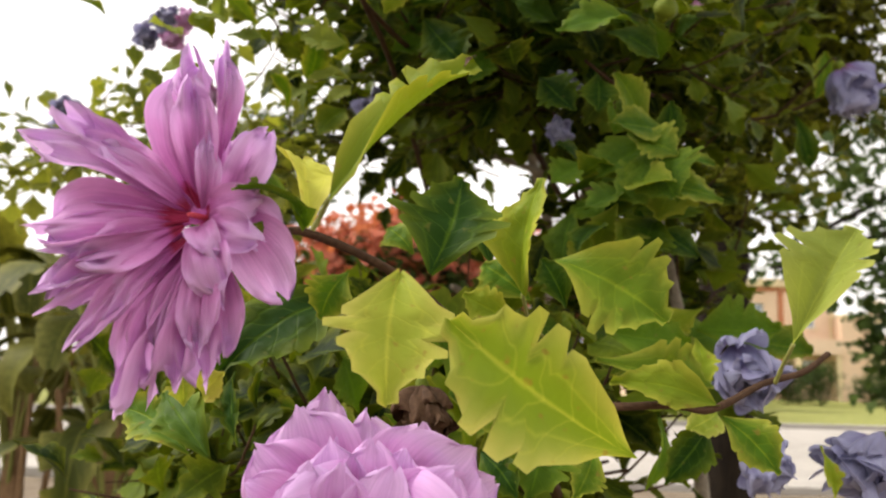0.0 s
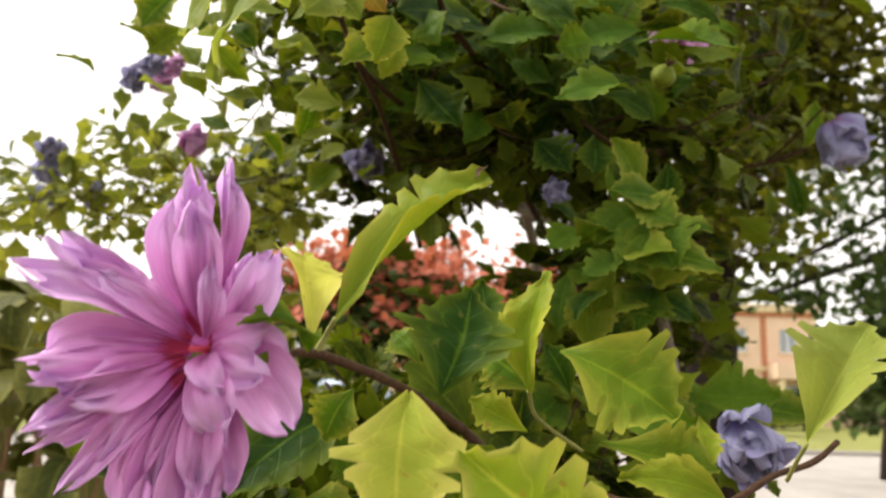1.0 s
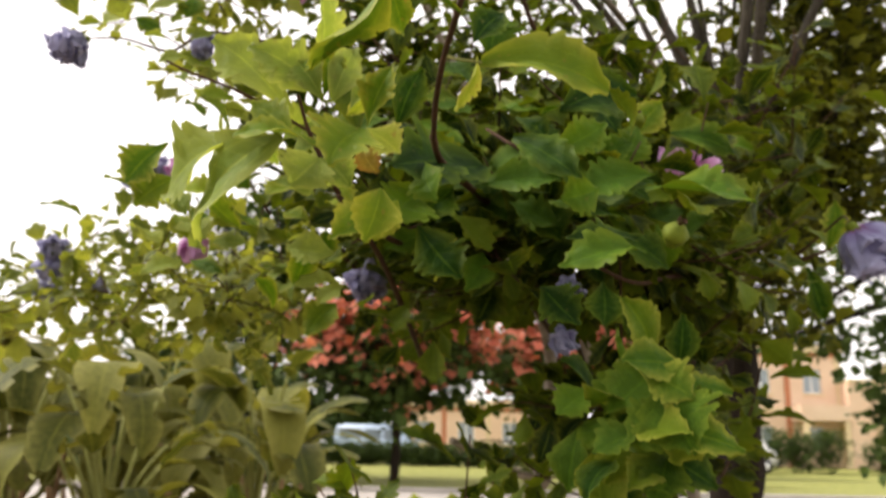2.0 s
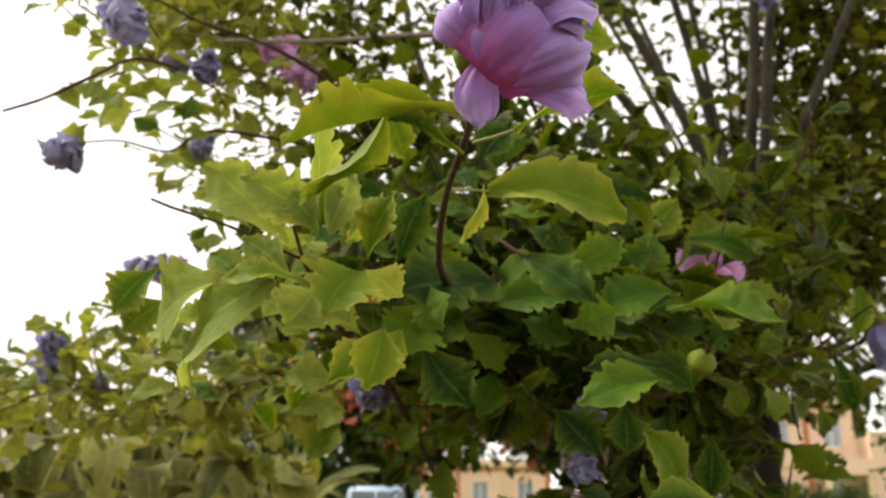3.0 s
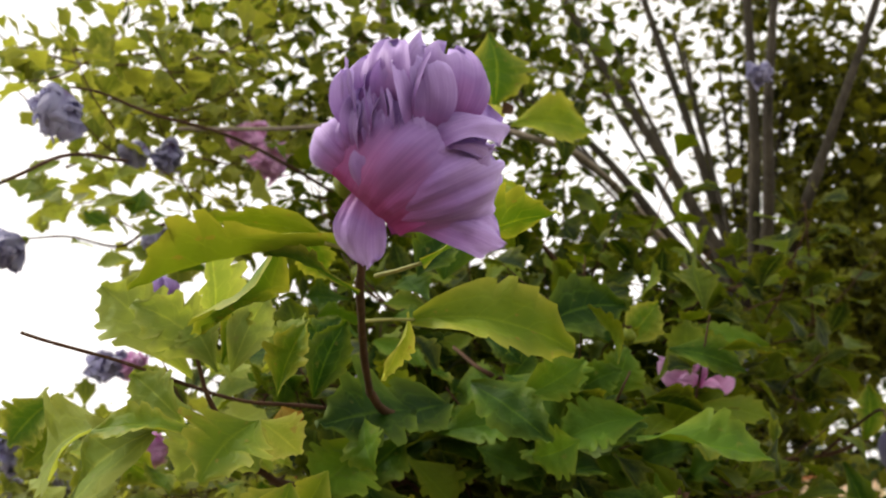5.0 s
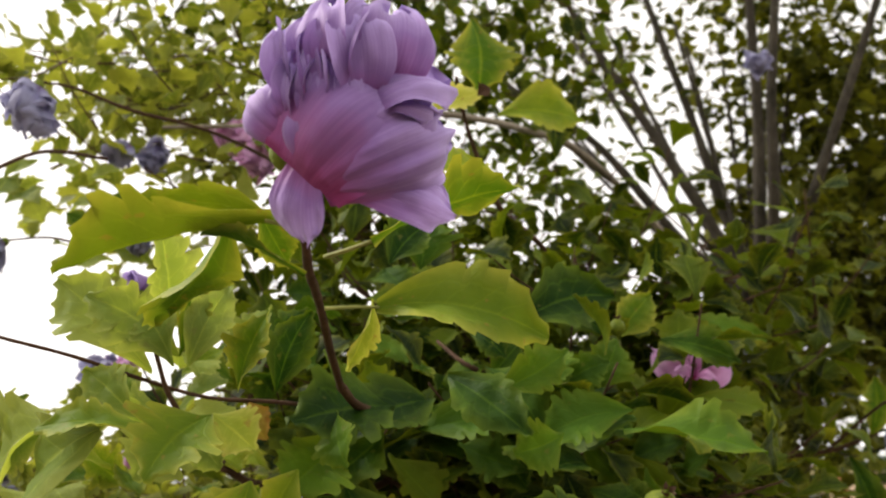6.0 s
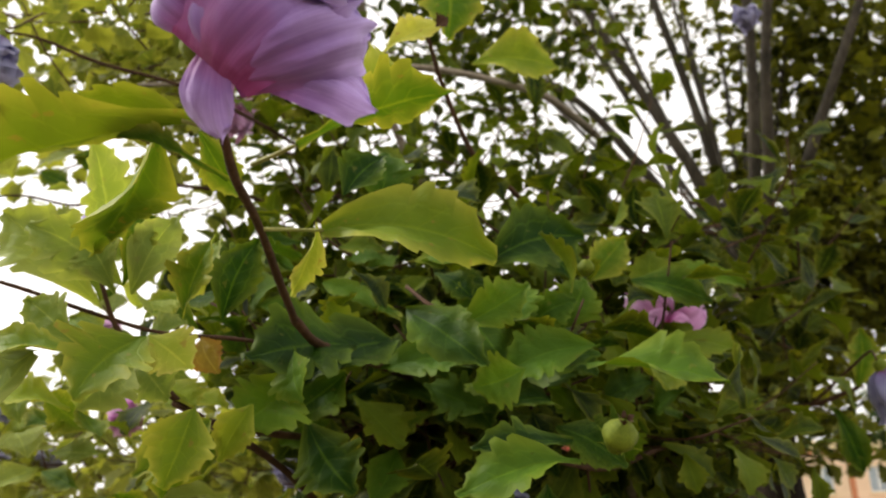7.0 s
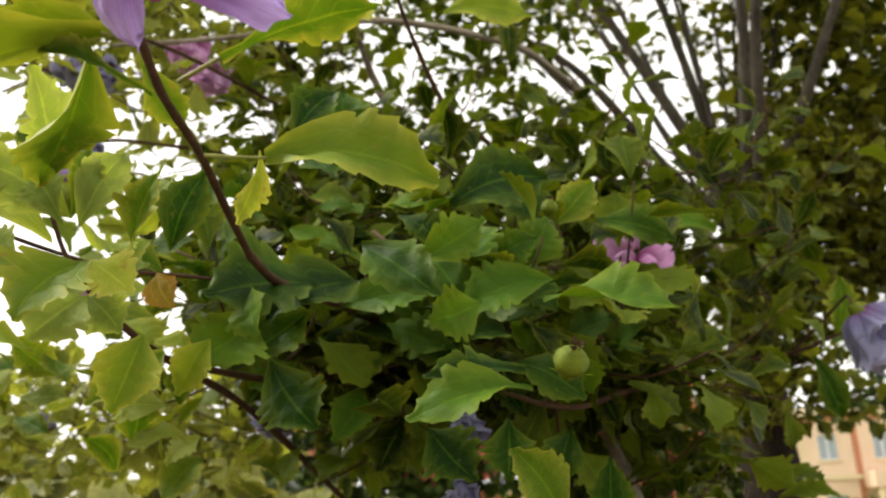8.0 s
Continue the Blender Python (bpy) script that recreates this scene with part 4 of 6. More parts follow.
place((9.3, 6.4, -7.7), (14.5, 27.3, -8.8), (0.1, 0.1, 1), 0.41, 0.36, 0.62, 1.95, 0.16, 0.03)
branch(bloom_a, [bloom_a_to @ Vector((-0.0747, 0.2683, 1.5452)), bloom_a_to @ Vector((-0.079, 0.2545, 1.5445))], 0.0012, 0.0008, STAMEN, "stamen_column")
# bloom just under it
bloom_b = calyx(shrub, (-0.0232, 0.3223, 1.4345), (-0.03, -0.707, 0.707), 0.011, "flower", "open pink-mauve double bloom seen from above")
petal(bloom_b, (-0.0431, 0.3102, 1.4481), (-0.0415, 0.2962, 1.4903), (-0.01, -0.99, 0.21), 0.42, PETAL_PINK, 0.1, 0.3, 0.63)
petal(bloom_b, (-0.037, 0.3105, 1.4463), (-0.0495, 0.2904, 1.4815), (-0.01, -0.99, 0.21), 0.8, PETAL_PINK, 0.25, 0.2, 0.77)
petal(bloom_b, (-0.0408, 0.3084, 1.4465), (-0.0593, 0.287, 1.4699), (-0.01, -0.99, 0.21), 0.8, PETAL_PINK, 0.3, 0.2, 0.77)
petal(bloom_b, (-0.0268, 0.3102, 1.4485), (-0.0248, 0.2954, 1.4819), (-0.01, -0.99, 0.21), 0.62, PETAL_PINK, 0.15, 0.3, 0.91)
petal(bloom_b, (-0.0165, 0.3086, 1.4451), (-0.0079, 0.2917, 1.4793), (-0.01, -0.99, 0.21), 0.75, PETAL_PINK, 0.2, 0.2, 0.63)
petal(bloom_b, (-0.0123, 0.3066, 1.4456), (0.0096, 0.2867, 1.4717), (-0.01, -0.99, 0.21), 0.95, PETAL_PINK, 0.25, 0.15, 0.49)
petal(bloom_b, (-0.0061, 0.3029, 1.4426), (0.0179, 0.2863, 1.4605), (-0.01, -0.99, 0.21), 0.7, PETAL_PINK, 0.35, 0.2, 0.63)
petal(bloom_b, (-0.0416, 0.3004, 1.446), (-0.0621, 0.2835, 1.4589), (-0.01, -0.99, 0.21), 0.6, PETAL_PINK, 0.3, 0.2, 0.7)
petal(bloom_b, (-0.0317, 0.3007, 1.4443), (-0.0347, 0.2767, 1.4716), (-0.01, -0.99, 0.21), 0.6, PETAL_PINK, 0.3, 0.25, 0.7)
petal(bloom_b, (-0.0237, 0.2986, 1.4449), (-0.0217, 0.2746, 1.4721), (-0.01, -0.99, 0.21), 0.6, PETAL_PINK, 0.3, 0.3, 0.7)
petal(bloom_b, (-0.0178, 0.2986, 1.445), (-0.0127, 0.2768, 1.4703), (-0.01, -0.99, 0.21), 0.5, PETAL_PINK, 0.3, 0.3, 0.7)
petal(bloom_b, (-0.0409, 0.2968, 1.4429), (-0.0415, 0.2696, 1.4643), (-0.01, -0.99, 0.21), 0.7, PETAL_PINK, 0.3, 0.25, 0.7)
petal(bloom_b, (-0.0098, 0.297, 1.4417), (0.003, 0.2716, 1.4643), (-0.01, -0.99, 0.21), 0.8, PETAL_PINK, 0.3, 0.25, 0.7)
petal(bloom_b, (-0.0246, 0.311, 1.4426), (-0.0443, 0.2593, 1.4515), (-0.01, -0.99, 0.21), 0.7, PETAL_PINK, 0.4, 0.2, 0.7)
petal(bloom_b, (-0.0246, 0.311, 1.4426), (-0.0276, 0.2504, 1.4426), (-0.01, -0.99, 0.21), 0.7, PETAL_PINK, 0.4, 0.2, 0.7)
petal(bloom_b, (-0.0246, 0.311, 1.4426), (-0.0014, 0.2508, 1.44), (-0.01, -0.99, 0.21), 0.7, PETAL_PINK, 0.4, 0.2, 0.7)
petal(bloom_b, (-0.031, 0.296, 1.4414), (-0.0303, 0.2658, 1.4625), (-0.01, -0.99, 0.21), 0.6, PETAL_PINK, 0.4, 0.3, 0.7)
petal(bloom_b, (-0.0214, 0.296, 1.4417), (-0.0161, 0.2638, 1.4623), (-0.01, -0.99, 0.21), 0.6, PETAL_PINK, 0.4, 0.3, 0.7)
# shoot that carries them
branch(shrub, [(-0.0613, 0.2762, 1.5418), (-0.0477, 0.2955, 1.5458), (-0.0164, 0.3219, 1.534), (0.0059, 0.3643, 1.5188)], 0.0014, 0.002, TWIG, "branch")
branch(shrub, [(0.0054, 0.3642, 1.5195), (0.0311, 0.4383, 1.4948), (0.065, 0.5361, 1.4467), (0.105, 0.6695, 1.3637), (0.1892, 0.9662, 1.1356), (0.3326, 1.5595, 0.5522)], 0.0021, 0.0065, TWIG, "branch")
branch(shrub, [(-0.0232, 0.3223, 1.4345), (-0.0155, 0.3443, 1.4216), (0.0087, 0.4191, 1.3922), (0.0688, 0.5812, 1.3163)], 0.0018, 0.003, TWIG, "branch")
branch(shrub, [(0.0806, 0.4768, 1.4841), (0.0913, 0.4368, 1.4816), (0.1177, 0.4264, 1.4836), (0.1377, 0.4267, 1.4819), (0.1707, 0.445, 1.495), (0.1958, 0.4542, 1.5015), (0.2142, 0.4628, 1.5121)], 0.0024, 0.0017, TWIG, "branch")
branch(shrub, [(0.0806, 0.4768, 1.4841), (0.065, 0.5304, 1.4626), (0.0643, 0.6199, 1.4001), (0.1225, 0.8491, 1.2066)], 0.0032, 0.005, TWIG, "branch")
branch(shrub, [(-0.0477, 0.2955, 1.5458), (-0.0439, 0.2943, 1.5529), (-0.0406, 0.2885, 1.5575)], 0.0011, 0.0009, TWIG_GREEN, "leaf_stalk")
branch(shrub, [(0.1652, 0.4148, 1.4958), (0.1647, 0.4033, 1.5048), (0.1652, 0.3917, 1.5143)], 0.0011, 0.0009, TWIG_GREEN, "leaf_stalk")
branch(shrub, [(0.0762, 0.4662, 1.504), (0.0493, 0.4438, 1.5214), (0.039, 0.4015, 1.5352)], 0.0011, 0.0009, TWIG_GREEN, "leaf_stalk")
# leaves round the first bloom
leaf(shrub, (-0.041, 0.2886, 1.5571), (0.0093, 0.294, 1.6123), (-0.97, -0.62, 0.23), 0.44, LEAF_MID, 0.05, 0.6, 5)
leaf(shrub, (-0.0533, 0.3298, 1.5543), (-0.0647, 0.3744, 1.5943), (0.48, -0.92, -0.03), 0.55, LEAF_YELLOW, 0.05, 0.4, 5)
leaf(shrub, (-0.0486, 0.2903, 1.5468), (-0.0623, 0.2489, 1.5548), (0.27, -0.44, 0.85), 0.5, LEAF_GREEN, 0.1, 0.3, 0.3)
leaf(shrub, (-0.0045, 0.3016, 1.5331), (0.0068, 0.3155, 1.5721), (-0.22, -0.98, -0.16), 0.85, LEAF_GREEN, 0.04, 0.2, 1.0)
leaf(shrub, (0.039, 0.4016, 1.5343), (0.0455, 0.3926, 1.5914), (-0.92, -0.78, -0.05), 0.62, LEAF_LIME, 0.04, 0.5, 1.0)
leaf(shrub, (0.0585, 0.4281, 1.5561), (0.1098, 0.4014, 1.5249), (-0.03, -0.97, 0.36), 0.85, LEAF_LIME, 0.08, 0.2, 1.0)
leaf(shrub, (-0.0153, 0.3018, 1.5332), (-0.0171, 0.2786, 1.4875), (0.07, -1.02, 0.05), 0.78, LEAF_YELLOW, 0.08, 0.2, 3)
leaf(shrub, (-0.0353, 0.3122, 1.5344), (-0.0443, 0.3051, 1.5164), (0.07, -1.04, 0.15), 0.8, LEAF_LIME, 0.1, 0.2, 1.0)
leaf(shrub, (0.0749, 0.32, 1.4676), (0.0035, 0.2738, 1.5148), (0.07, -1.01, -0.0), 0.47, LEAF_YELLOW, 0.05, 0.45, 5)
leaf(shrub, (0.1652, 0.3917, 1.5143), (0.1946, 0.387, 1.5702), (-0.75, -0.7, -0.05), 0.62, LEAF_SOFT, 0.05, 0.75, 5)
leaf(shrub, (0.1431, 0.4281, 1.4784), (0.1654, 0.4114, 1.4525), (0.07, -0.95, 0.21), 0.75, LEAF_LIME, 0.05, 0.2, 0.4)
leaf(shrub, (0.1415, 0.4274, 1.4834), (0.087, 0.4268, 1.4953), (-0.04, -0.88, 0.47), 0.5, LEAF_LIME, 0.06, 0.2, 1.0)
leaf(shrub, (-0.1005, 0.3451, 1.4624), (-0.1414, 0.3738, 1.4793), (0.17, -0.96, 0.26), 0.42, LEAF_LIME)
leaf(shrub, (-0.0845, 0.314, 1.4651), (-0.1117, 0.3415, 1.4876), (0.27, -0.94, 0.17), 0.5, LEAF_GREEN)
leaf(shrub, (-0.0724, 0.3132, 1.4684), (-0.0787, 0.3192, 1.4959), (-0.82, -0.6, 0.09), 0.5, LEAF_GREEN)
leaf(shrub, (-0.0968, 0.3217, 1.482), (-0.0983, 0.3195, 1.4969), (-0.03, -1.03, 0.09), 0.6, LEAF_YELLOW)
leaf(shrub, (-0.0837, 0.3006, 1.486), (-0.074, 0.2888, 1.4955), (-0.03, -1.03, 0.09), 0.7, LEAF_YELLOW)
leaf(shrub, (-0.0386, 0.3339, 1.5255), (-0.0797, 0.2988, 1.4968), (-0.13, -0.78, 0.48), 0.62, LEAF_GREEN, 0.1, 0.2, 1.0)
leaf(shrub, (0.046, 0.4317, 1.535), (0.0209, 0.4393, 1.5546), (-0.03, -1.03, 0.09), 0.9, LEAF_LIME)
leaf(shrub, (0.0691, 0.4618, 1.5331), (0.0548, 0.4579, 1.5605), (-0.03, -1.03, 0.09), 0.7, LEAF_GREEN)
leaf(shrub, (0.034, 0.3637, 1.5183), (0.0092, 0.3622, 1.5314), (-0.03, -1.03, 0.09), 0.6, LEAF_LIME)
leaf(shrub, (0.0941, 0.5058, 1.507), (0.1657, 0.5062, 1.4937), (-0.04, -0.88, 0.47), 0.5, LEAF_LIME)
leaf(shrub, (0.1033, 0.5231, 1.5244), (0.1563, 0.5228, 1.5187), (-0.03, -0.95, 0.26), 0.7, LEAF_GREEN)
leaf(shrub, (-0.0012, 0.3654, 1.5126), (0.0251, 0.3684, 1.4891), (-0.03, -1.03, 0.09), 0.75, LEAF_GREEN)
leaf(shrub, (-0.0589, 0.3653, 1.522), (-0.0751, 0.3573, 1.5107), (-0.03, -1.03, 0.09), 0.6, LEAF_LIME)
leaf(shrub, (-0.0252, 0.3916, 1.4776), (-0.0069, 0.3925, 1.4692), (-0.03, -1.03, 0.09), 0.6, LEAF_LIME)
leaf(shrub, (0.039, 0.3703, 1.475), (0.014, 0.3502, 1.4776), (-0.03, -0.87, 0.37), 0.5, LEAF_LIME)
leaf(shrub, (-0.0122, 0.3403, 1.5453), (-0.0238, 0.3488, 1.5577), (-0.03, -1.03, 0.09), 0.8, LEAF_LIME)
leaf(shrub, (0.1624, 0.5094, 1.4683), (0.1317, 0.4936, 1.4367), (-0.01, -1.03, 0.11), 0.6, LEAF_GREEN)
leaf(shrub, (0.0525, 0.4282, 1.4712), (0.0441, 0.4127, 1.4375), (-0.01, -1.03, 0.11), 0.75, LEAF_GREEN)
leaf(shrub, (0.0215, 0.4301, 1.4577), (0.0386, 0.4125, 1.4387), (-0.01, -1.03, 0.11), 0.7, LEAF_GREEN)
leaf(shrub, (0.1388, 0.5291, 1.4715), (0.1279, 0.5149, 1.4288), (0.8, -0.61, 0.04), 0.6, LEAF_GREEN)
leaf(shrub, (-0.076, 0.332, 1.5087), (-0.0829, 0.3289, 1.5307), (-0.01, -1.03, 0.11), 0.5, LEAF_LIME)
leaf(shrub, (-0.0718, 0.3398, 1.5251), (-0.0852, 0.3308, 1.5173), (-0.01, -1.03, 0.11), 0.7, LEAF_LIME)
leaf(shrub, (0.1673, 0.5082, 1.4768), (0.1416, 0.4791, 1.4684), (-0.01, -1.03, 0.11), 0.6, LEAF_YELLOW)
leaf(shrub, (0.1679, 0.5523, 1.5221), (0.1648, 0.5266, 1.4897), (-0.01, -1.03, 0.11), 0.4, LEAF_LIME)
leaf(shrub, (0.084, 0.4606, 1.4563), (0.0705, 0.4331, 1.4364), (-0.01, -1.03, 0.11), 0.6, LEAF_LIME)
leaf(shrub, (-0.0149, 0.3606, 1.5209), (0.0053, 0.3733, 1.5022), (-0.01, -1.03, 0.11), 0.7, LEAF_GREEN)
leaf(shrub, (0.0271, 0.4571, 1.5527), (0.0207, 0.4711, 1.5967), (-0.01, -1.03, 0.11), 0.5, LEAF_GREEN)
leaf(shrub, (0.2289, 0.5108, 1.4583), (0.24, 0.5159, 1.4216), (0.59, -0.82, 0.1), 0.35, LEAF_LIME)
# spent blooms near the first one
spent_bloom(shrub, (0.2096, 0.6024, 1.5248), (0.093, -0.632, -0.769), 0.05, PETAL_BLUE, 3)
spent_bloom(shrub, (0.2256, 0.612, 1.4567), (0.208, -0.471, -0.857), 0.042, PETAL_BLUE, 4)
spent_bloom(shrub, (0.3232, 0.6116, 1.4593), (-0.704, -0.289, -0.649), 0.055, PETAL_BLUE, 5)
spent_bloom(shrub, (0.4846, 0.9956, 1.8886), (0.512, 0.119, -0.85), 0.066, PETAL_BLUE, 6)
# second bloom on its upright shoot
bloom_c = calyx(shrub, (0.0038, 0.3816, 1.8727), (0.827, -0.537, 0.165), 0.0095, "flower", "violet double bloom with a broad veined outer petal")
place = petals_in(bloom_c, (0.0287, 0.3688, 1.8762), (0.999, 0.049, -0.01), (0.027, -0.362, 0.932), (0.043, -0.931, -0.362), PETAL_MAUVE)
place((-7.3, -5.5, -8.2), (-14.7, 22.0, -7.3), (-0.2, 0.1, 1), 0.7, 0.3, 0.3, 1.2)
place((6.4, -5.5, -8.2), (16.5, 22.0, -9.2), (0.2, 0.1, 1), 0.7, 0.3, 0.3, 1.2)
place((-1.8, 0.0, -8.2), (0.0, 31.1, -7.3), (0, 0.1, 1), 0.6, 0.3, 0.3, 1.2)
place((-1.8, 11.0, -6.2), (-12.8, 41.4, 0.0), (-0.45, 0.3, 0.85), 0.66, 1.0, 0.1, 2.0, 0.25, 0.006)
place((-1.8, 7.3, -4.6), (-0.7, 44.0, 1.8), (-0.3, 0.1, 0.95), 0.44, 0.8, 0.3, 1.8, 0.25, 0.006)
place((5.5, 7.3, -3.3), (4.0, 38.1, 4.8), (0.25, 0.1, 0.95), 0.6, 0.9, 0.3, 1.8, 0.3, 0.006)
place((10.1, 9.2, -8.2), (20.5, 41.0, -4.4), (0.35, 0.3, 0.9), 0.66, 1.1, 0.1, 1.6, 0.3, 0.006)
place((5.5, 2.7, -3.7), (27.1, 20.5, 1.8), (0.15, 0.75, 0.65), 0.72, 1.0, 0.1, 1.8, 0.3, 0.006)
place((7.3, 0.9, -1.5), (25.3, 10.6, 4.4), (0.1, 0.75, 0.65), 0.5, 0.8, 0.2, 2.2, 0.25, 0.01)
place((-14.7, 0.9, -1.8), (-22.7, 34.4, 2.6), (-0.5, 0, 0.85), 0.24, 0.1, 0.6, 1.0, 0.2, 0.008)
place((-12.8, 0.9, 0.0), (-16.1, 24.2, 4.4), (-0.4, 0, 0.9), 0.42, 0.9, 0.4, 2.2, 0.25, 0.008)
place((-8.8, 1.5, 0.0), (-10.4, 30.0, 3.3), (0.2, 0, 1), 0.3, 0.7, 0.5, 2.2, 0.25, 0.008)
place((-5.5, 1.5, 1.1), (-3.3, 25.6, 5.1), (0.5, 0, 0.85), 0.32, 0.8, 0.5, 2.2, 0.25, 0.008)
place((-16.5, -0.9, 1.5), (-19.8, 19.8, 5.1), (-0.5, 0, 0.85), 0.42, 0.6, 0.3, 1.8, 0.25, 0.008)
place((-7.3, 0.9, 1.8), (-11.7, 16.5, 7.3), (-0.3, 0.3, 0.9), 0.45, 1.0, 0.2, 2.6, 0.25, 0.008)
place((0.0, 1.8, 1.8), (2.2, 17.6, 6.2), (0.3, 0.3, 0.9), 0.5, 1.0, 0.3, 2.2, 0.25, 0.008)
place((-14.7, -5.1, -1.8), (-33.3, 11.7, 0.0), (-0.4, 0.2, 0.9), 0.66, 1.0, -0.3, 0.6, 0.35, 0.006)
place((8.2, -12.8, -1.1), (30.4, 7.3, 0.7), (0.3, 0.3, 0.9), 0.72, 1.0, -0.3, 2.6, 0.4, 0.014)
place((-9.2, -16.1, -0.4), (-17.2, 10.6, 5.5), (-0.5, 0, 0.9), 0.6, 1.2, -0.3, 1.2, 0.5, 0.008)
place((-8.1, -17.2, 0.4), (31.9, 0.7, 2.6), (0.2, 0.0, 1), 0.6, 1.4, -0.32, 1.8, 0.5, 0.02)
place((-13.6, -15.0, 1.8), (12.1, 14.7, 4.0), (-0.05, 0.1, 1), 1.12, 1.5, -0.34, 1.3, 0.55, 0.022)
place((-11.9, -7.7, -1.8), (-19.8, -34.4, 0.7), (-0.3, 0.2, 1), 0.68, 0.8, -0.2, 1.5, 0.4, 0.008)
place((-3.7, -16.1, -4.0), (35.9, -21.3, -0.7), (0.05, 0.35, 0.95), 0.46, 0.7, -0.2, 0.8, 0.5, 0.006)
place((-1.8, -20.2, -1.1), (19.8, -18.0, 1.5), (0, 0.8, 0.6), 0.2, 0.4, 0.4, 1.8)
branch(shrub, [(0.0043, 0.3807, 1.875), (0.0091, 0.3922, 1.8616), (0.0096, 0.404, 1.8542), (0.0057, 0.4316, 1.851), (-0.001, 0.4901, 1.8545), (-0.0063, 0.5462, 1.8493), (-0.0087, 0.5986, 1.8397)], 0.00135, 0.0023, TWIG, "branch")
branch(shrub, [(-0.0087, 0.5944, 1.8408), (-0.0028, 0.6372, 1.8365), (0.0183, 0.7089, 1.8403), (0.0547, 0.8017, 1.8376), (0.1243, 0.9466, 1.8076), (0.216, 1.229, 1.6867)], 0.00256, 0.0039, TWIG, "branch")
branch(shrub, [(0.0096, 0.4042, 1.8539), (0.0015, 0.4023, 1.8577), (-0.004, 0.4, 1.8586)], 0.00093, 0.00076, TWIG_GREEN, "leaf_stalk")
branch(shrub, [(-0.0011, 0.4904, 1.8538), (0.0097, 0.5059, 1.8591), (0.0226, 0.5142, 1.8614)], 0.00096, 0.00072, TWIG_GREEN, "leaf_stalk")
branch(shrub, [(0.0118, 0.4309, 1.856), (0.0219, 0.4237, 1.8559), (0.0315, 0.4185, 1.857)], 0.00098, 0.00075, TWIG_GREEN, "leaf_stalk")
# leaves under the second bloom
# leftmost ones coloured paler for haze, inner ones darker for shade among leaves
leaf(shrub, (0.0055, 0.4022, 1.8584), (-0.0748, 0.3929, 1.8422), (0.1, -0.1, 0.97), 0.62, LEAF_MID, 0.06, 0.4, 4)
leaf(shrub, (0.0066, 0.42, 1.8442), (-0.027, 0.4034, 1.8578), (0.1, -0.2, 0.83), 0.5, LEAF_MID, 0.05, 0.2, 1.0)
leaf(shrub, (-0.0037, 0.4058, 1.8626), (-0.0573, 0.4098, 1.8735), (0.0, 0.1, 0.93), 0.4, LEAF_MID, 0.05, 0.2, 2)
leaf(shrub, (0.0215, 0.5142, 1.8614), (0.1037, 0.5147, 1.8476), (-0.05, -0.9, 0.45), 0.66, LEAF_MID, 0.08, 0.35, 2)
leaf(shrub, (0.02, 0.5128, 1.8647), (0.0063, 0.5248, 1.8325), (0.92, -0.46, -0.1), 0.5, LEAF_YELLOW, 0.05, 0.4, 1.0)
leaf(shrub, (0.0406, 0.4561, 1.9024), (0.0759, 0.4918, 1.9254), (0.05, -0.93, 0.18), 0.65, LEAF_LIME)
leaf(shrub, (0.0361, 0.6002, 2.0112), (0.0789, 0.5947, 2.0304), (0.05, -0.93, 0.18), 0.45, LEAF_YELLOW)
leaf(shrub, (0.0315, 0.4185, 1.857), (0.0873, 0.4325, 1.8862), (-0.08, 0.16, 0.95), 0.5, LEAF_LIME, 0.05, 0.25, 1.0)
leaf(shrub, (0.0937, 0.846, 2.1599), (0.179, 0.8522, 2.1539), (0.05, -0.93, 0.18), 0.7, LEAF_LIME)
leaf(shrub, (0.0703, 0.7525, 2.2023), (0.0749, 0.7457, 2.1221), (0.24, -0.96, -0.27), 0.75, LEAF_LIME)
leaf(shrub, (0.0336, 0.6342, 1.9235), (0.0362, 0.6338, 1.9619), (0.05, -1.02, -0.13), 1.0, LEAF_DEEP)
leaf(shrub, (-0.096, 0.4912, 1.8018), (-0.1767, 0.5886, 1.7559), (-0.28, -0.96, 0.3), 0.5, LEAF_SOFT, 0.08, 0.2, 1.0)
leaf(shrub, (-0.0729, 0.5065, 1.8005), (-0.1239, 0.4892, 1.8055), (0.01, -0.58, 0.75), 0.5, LEAF_MID, 0.1, 0.2, 1.0)
leaf(shrub, (-0.0466, 0.4907, 1.8072), (-0.064, 0.4662, 1.7786), (0.02, -0.95, 0.3), 0.95, LEAF_MID)
leaf(shrub, (-0.0466, 0.4907, 1.8072), (-0.0261, 0.4881, 1.7919), (0.12, -1.01, 0.18), 0.9, LEAF_YELLOW)
leaf(shrub, (-0.0394, 0.5342, 1.7834), (-0.0486, 0.5256, 1.7471), (0.13, -1.04, -0.04), 0.9, LEAF_LIME)
leaf(shrub, (-0.0504, 0.5393, 1.8265), (-0.0337, 0.526, 1.8663), (-0.48, -0.9, -0.2), 0.5, LEAF_LIME, 0.05, 0.4, 1.0)
leaf(shrub, (-0.0314, 0.5398, 1.8266), (-0.0154, 0.5391, 1.8682), (0.23, -0.97, -0.23), 0.6, LEAF_GREEN)
leaf(shrub, (-0.0798, 0.5326, 1.8437), (-0.1269, 0.5207, 1.8745), (0.02, -1.01, 0.18), 0.55, LEAF_SOFT)
leaf(shrub, (-0.0798, 0.5326, 1.8437), (-0.0744, 0.5325, 1.8828), (0.52, -0.78, -0.16), 0.45, LEAF_MID)
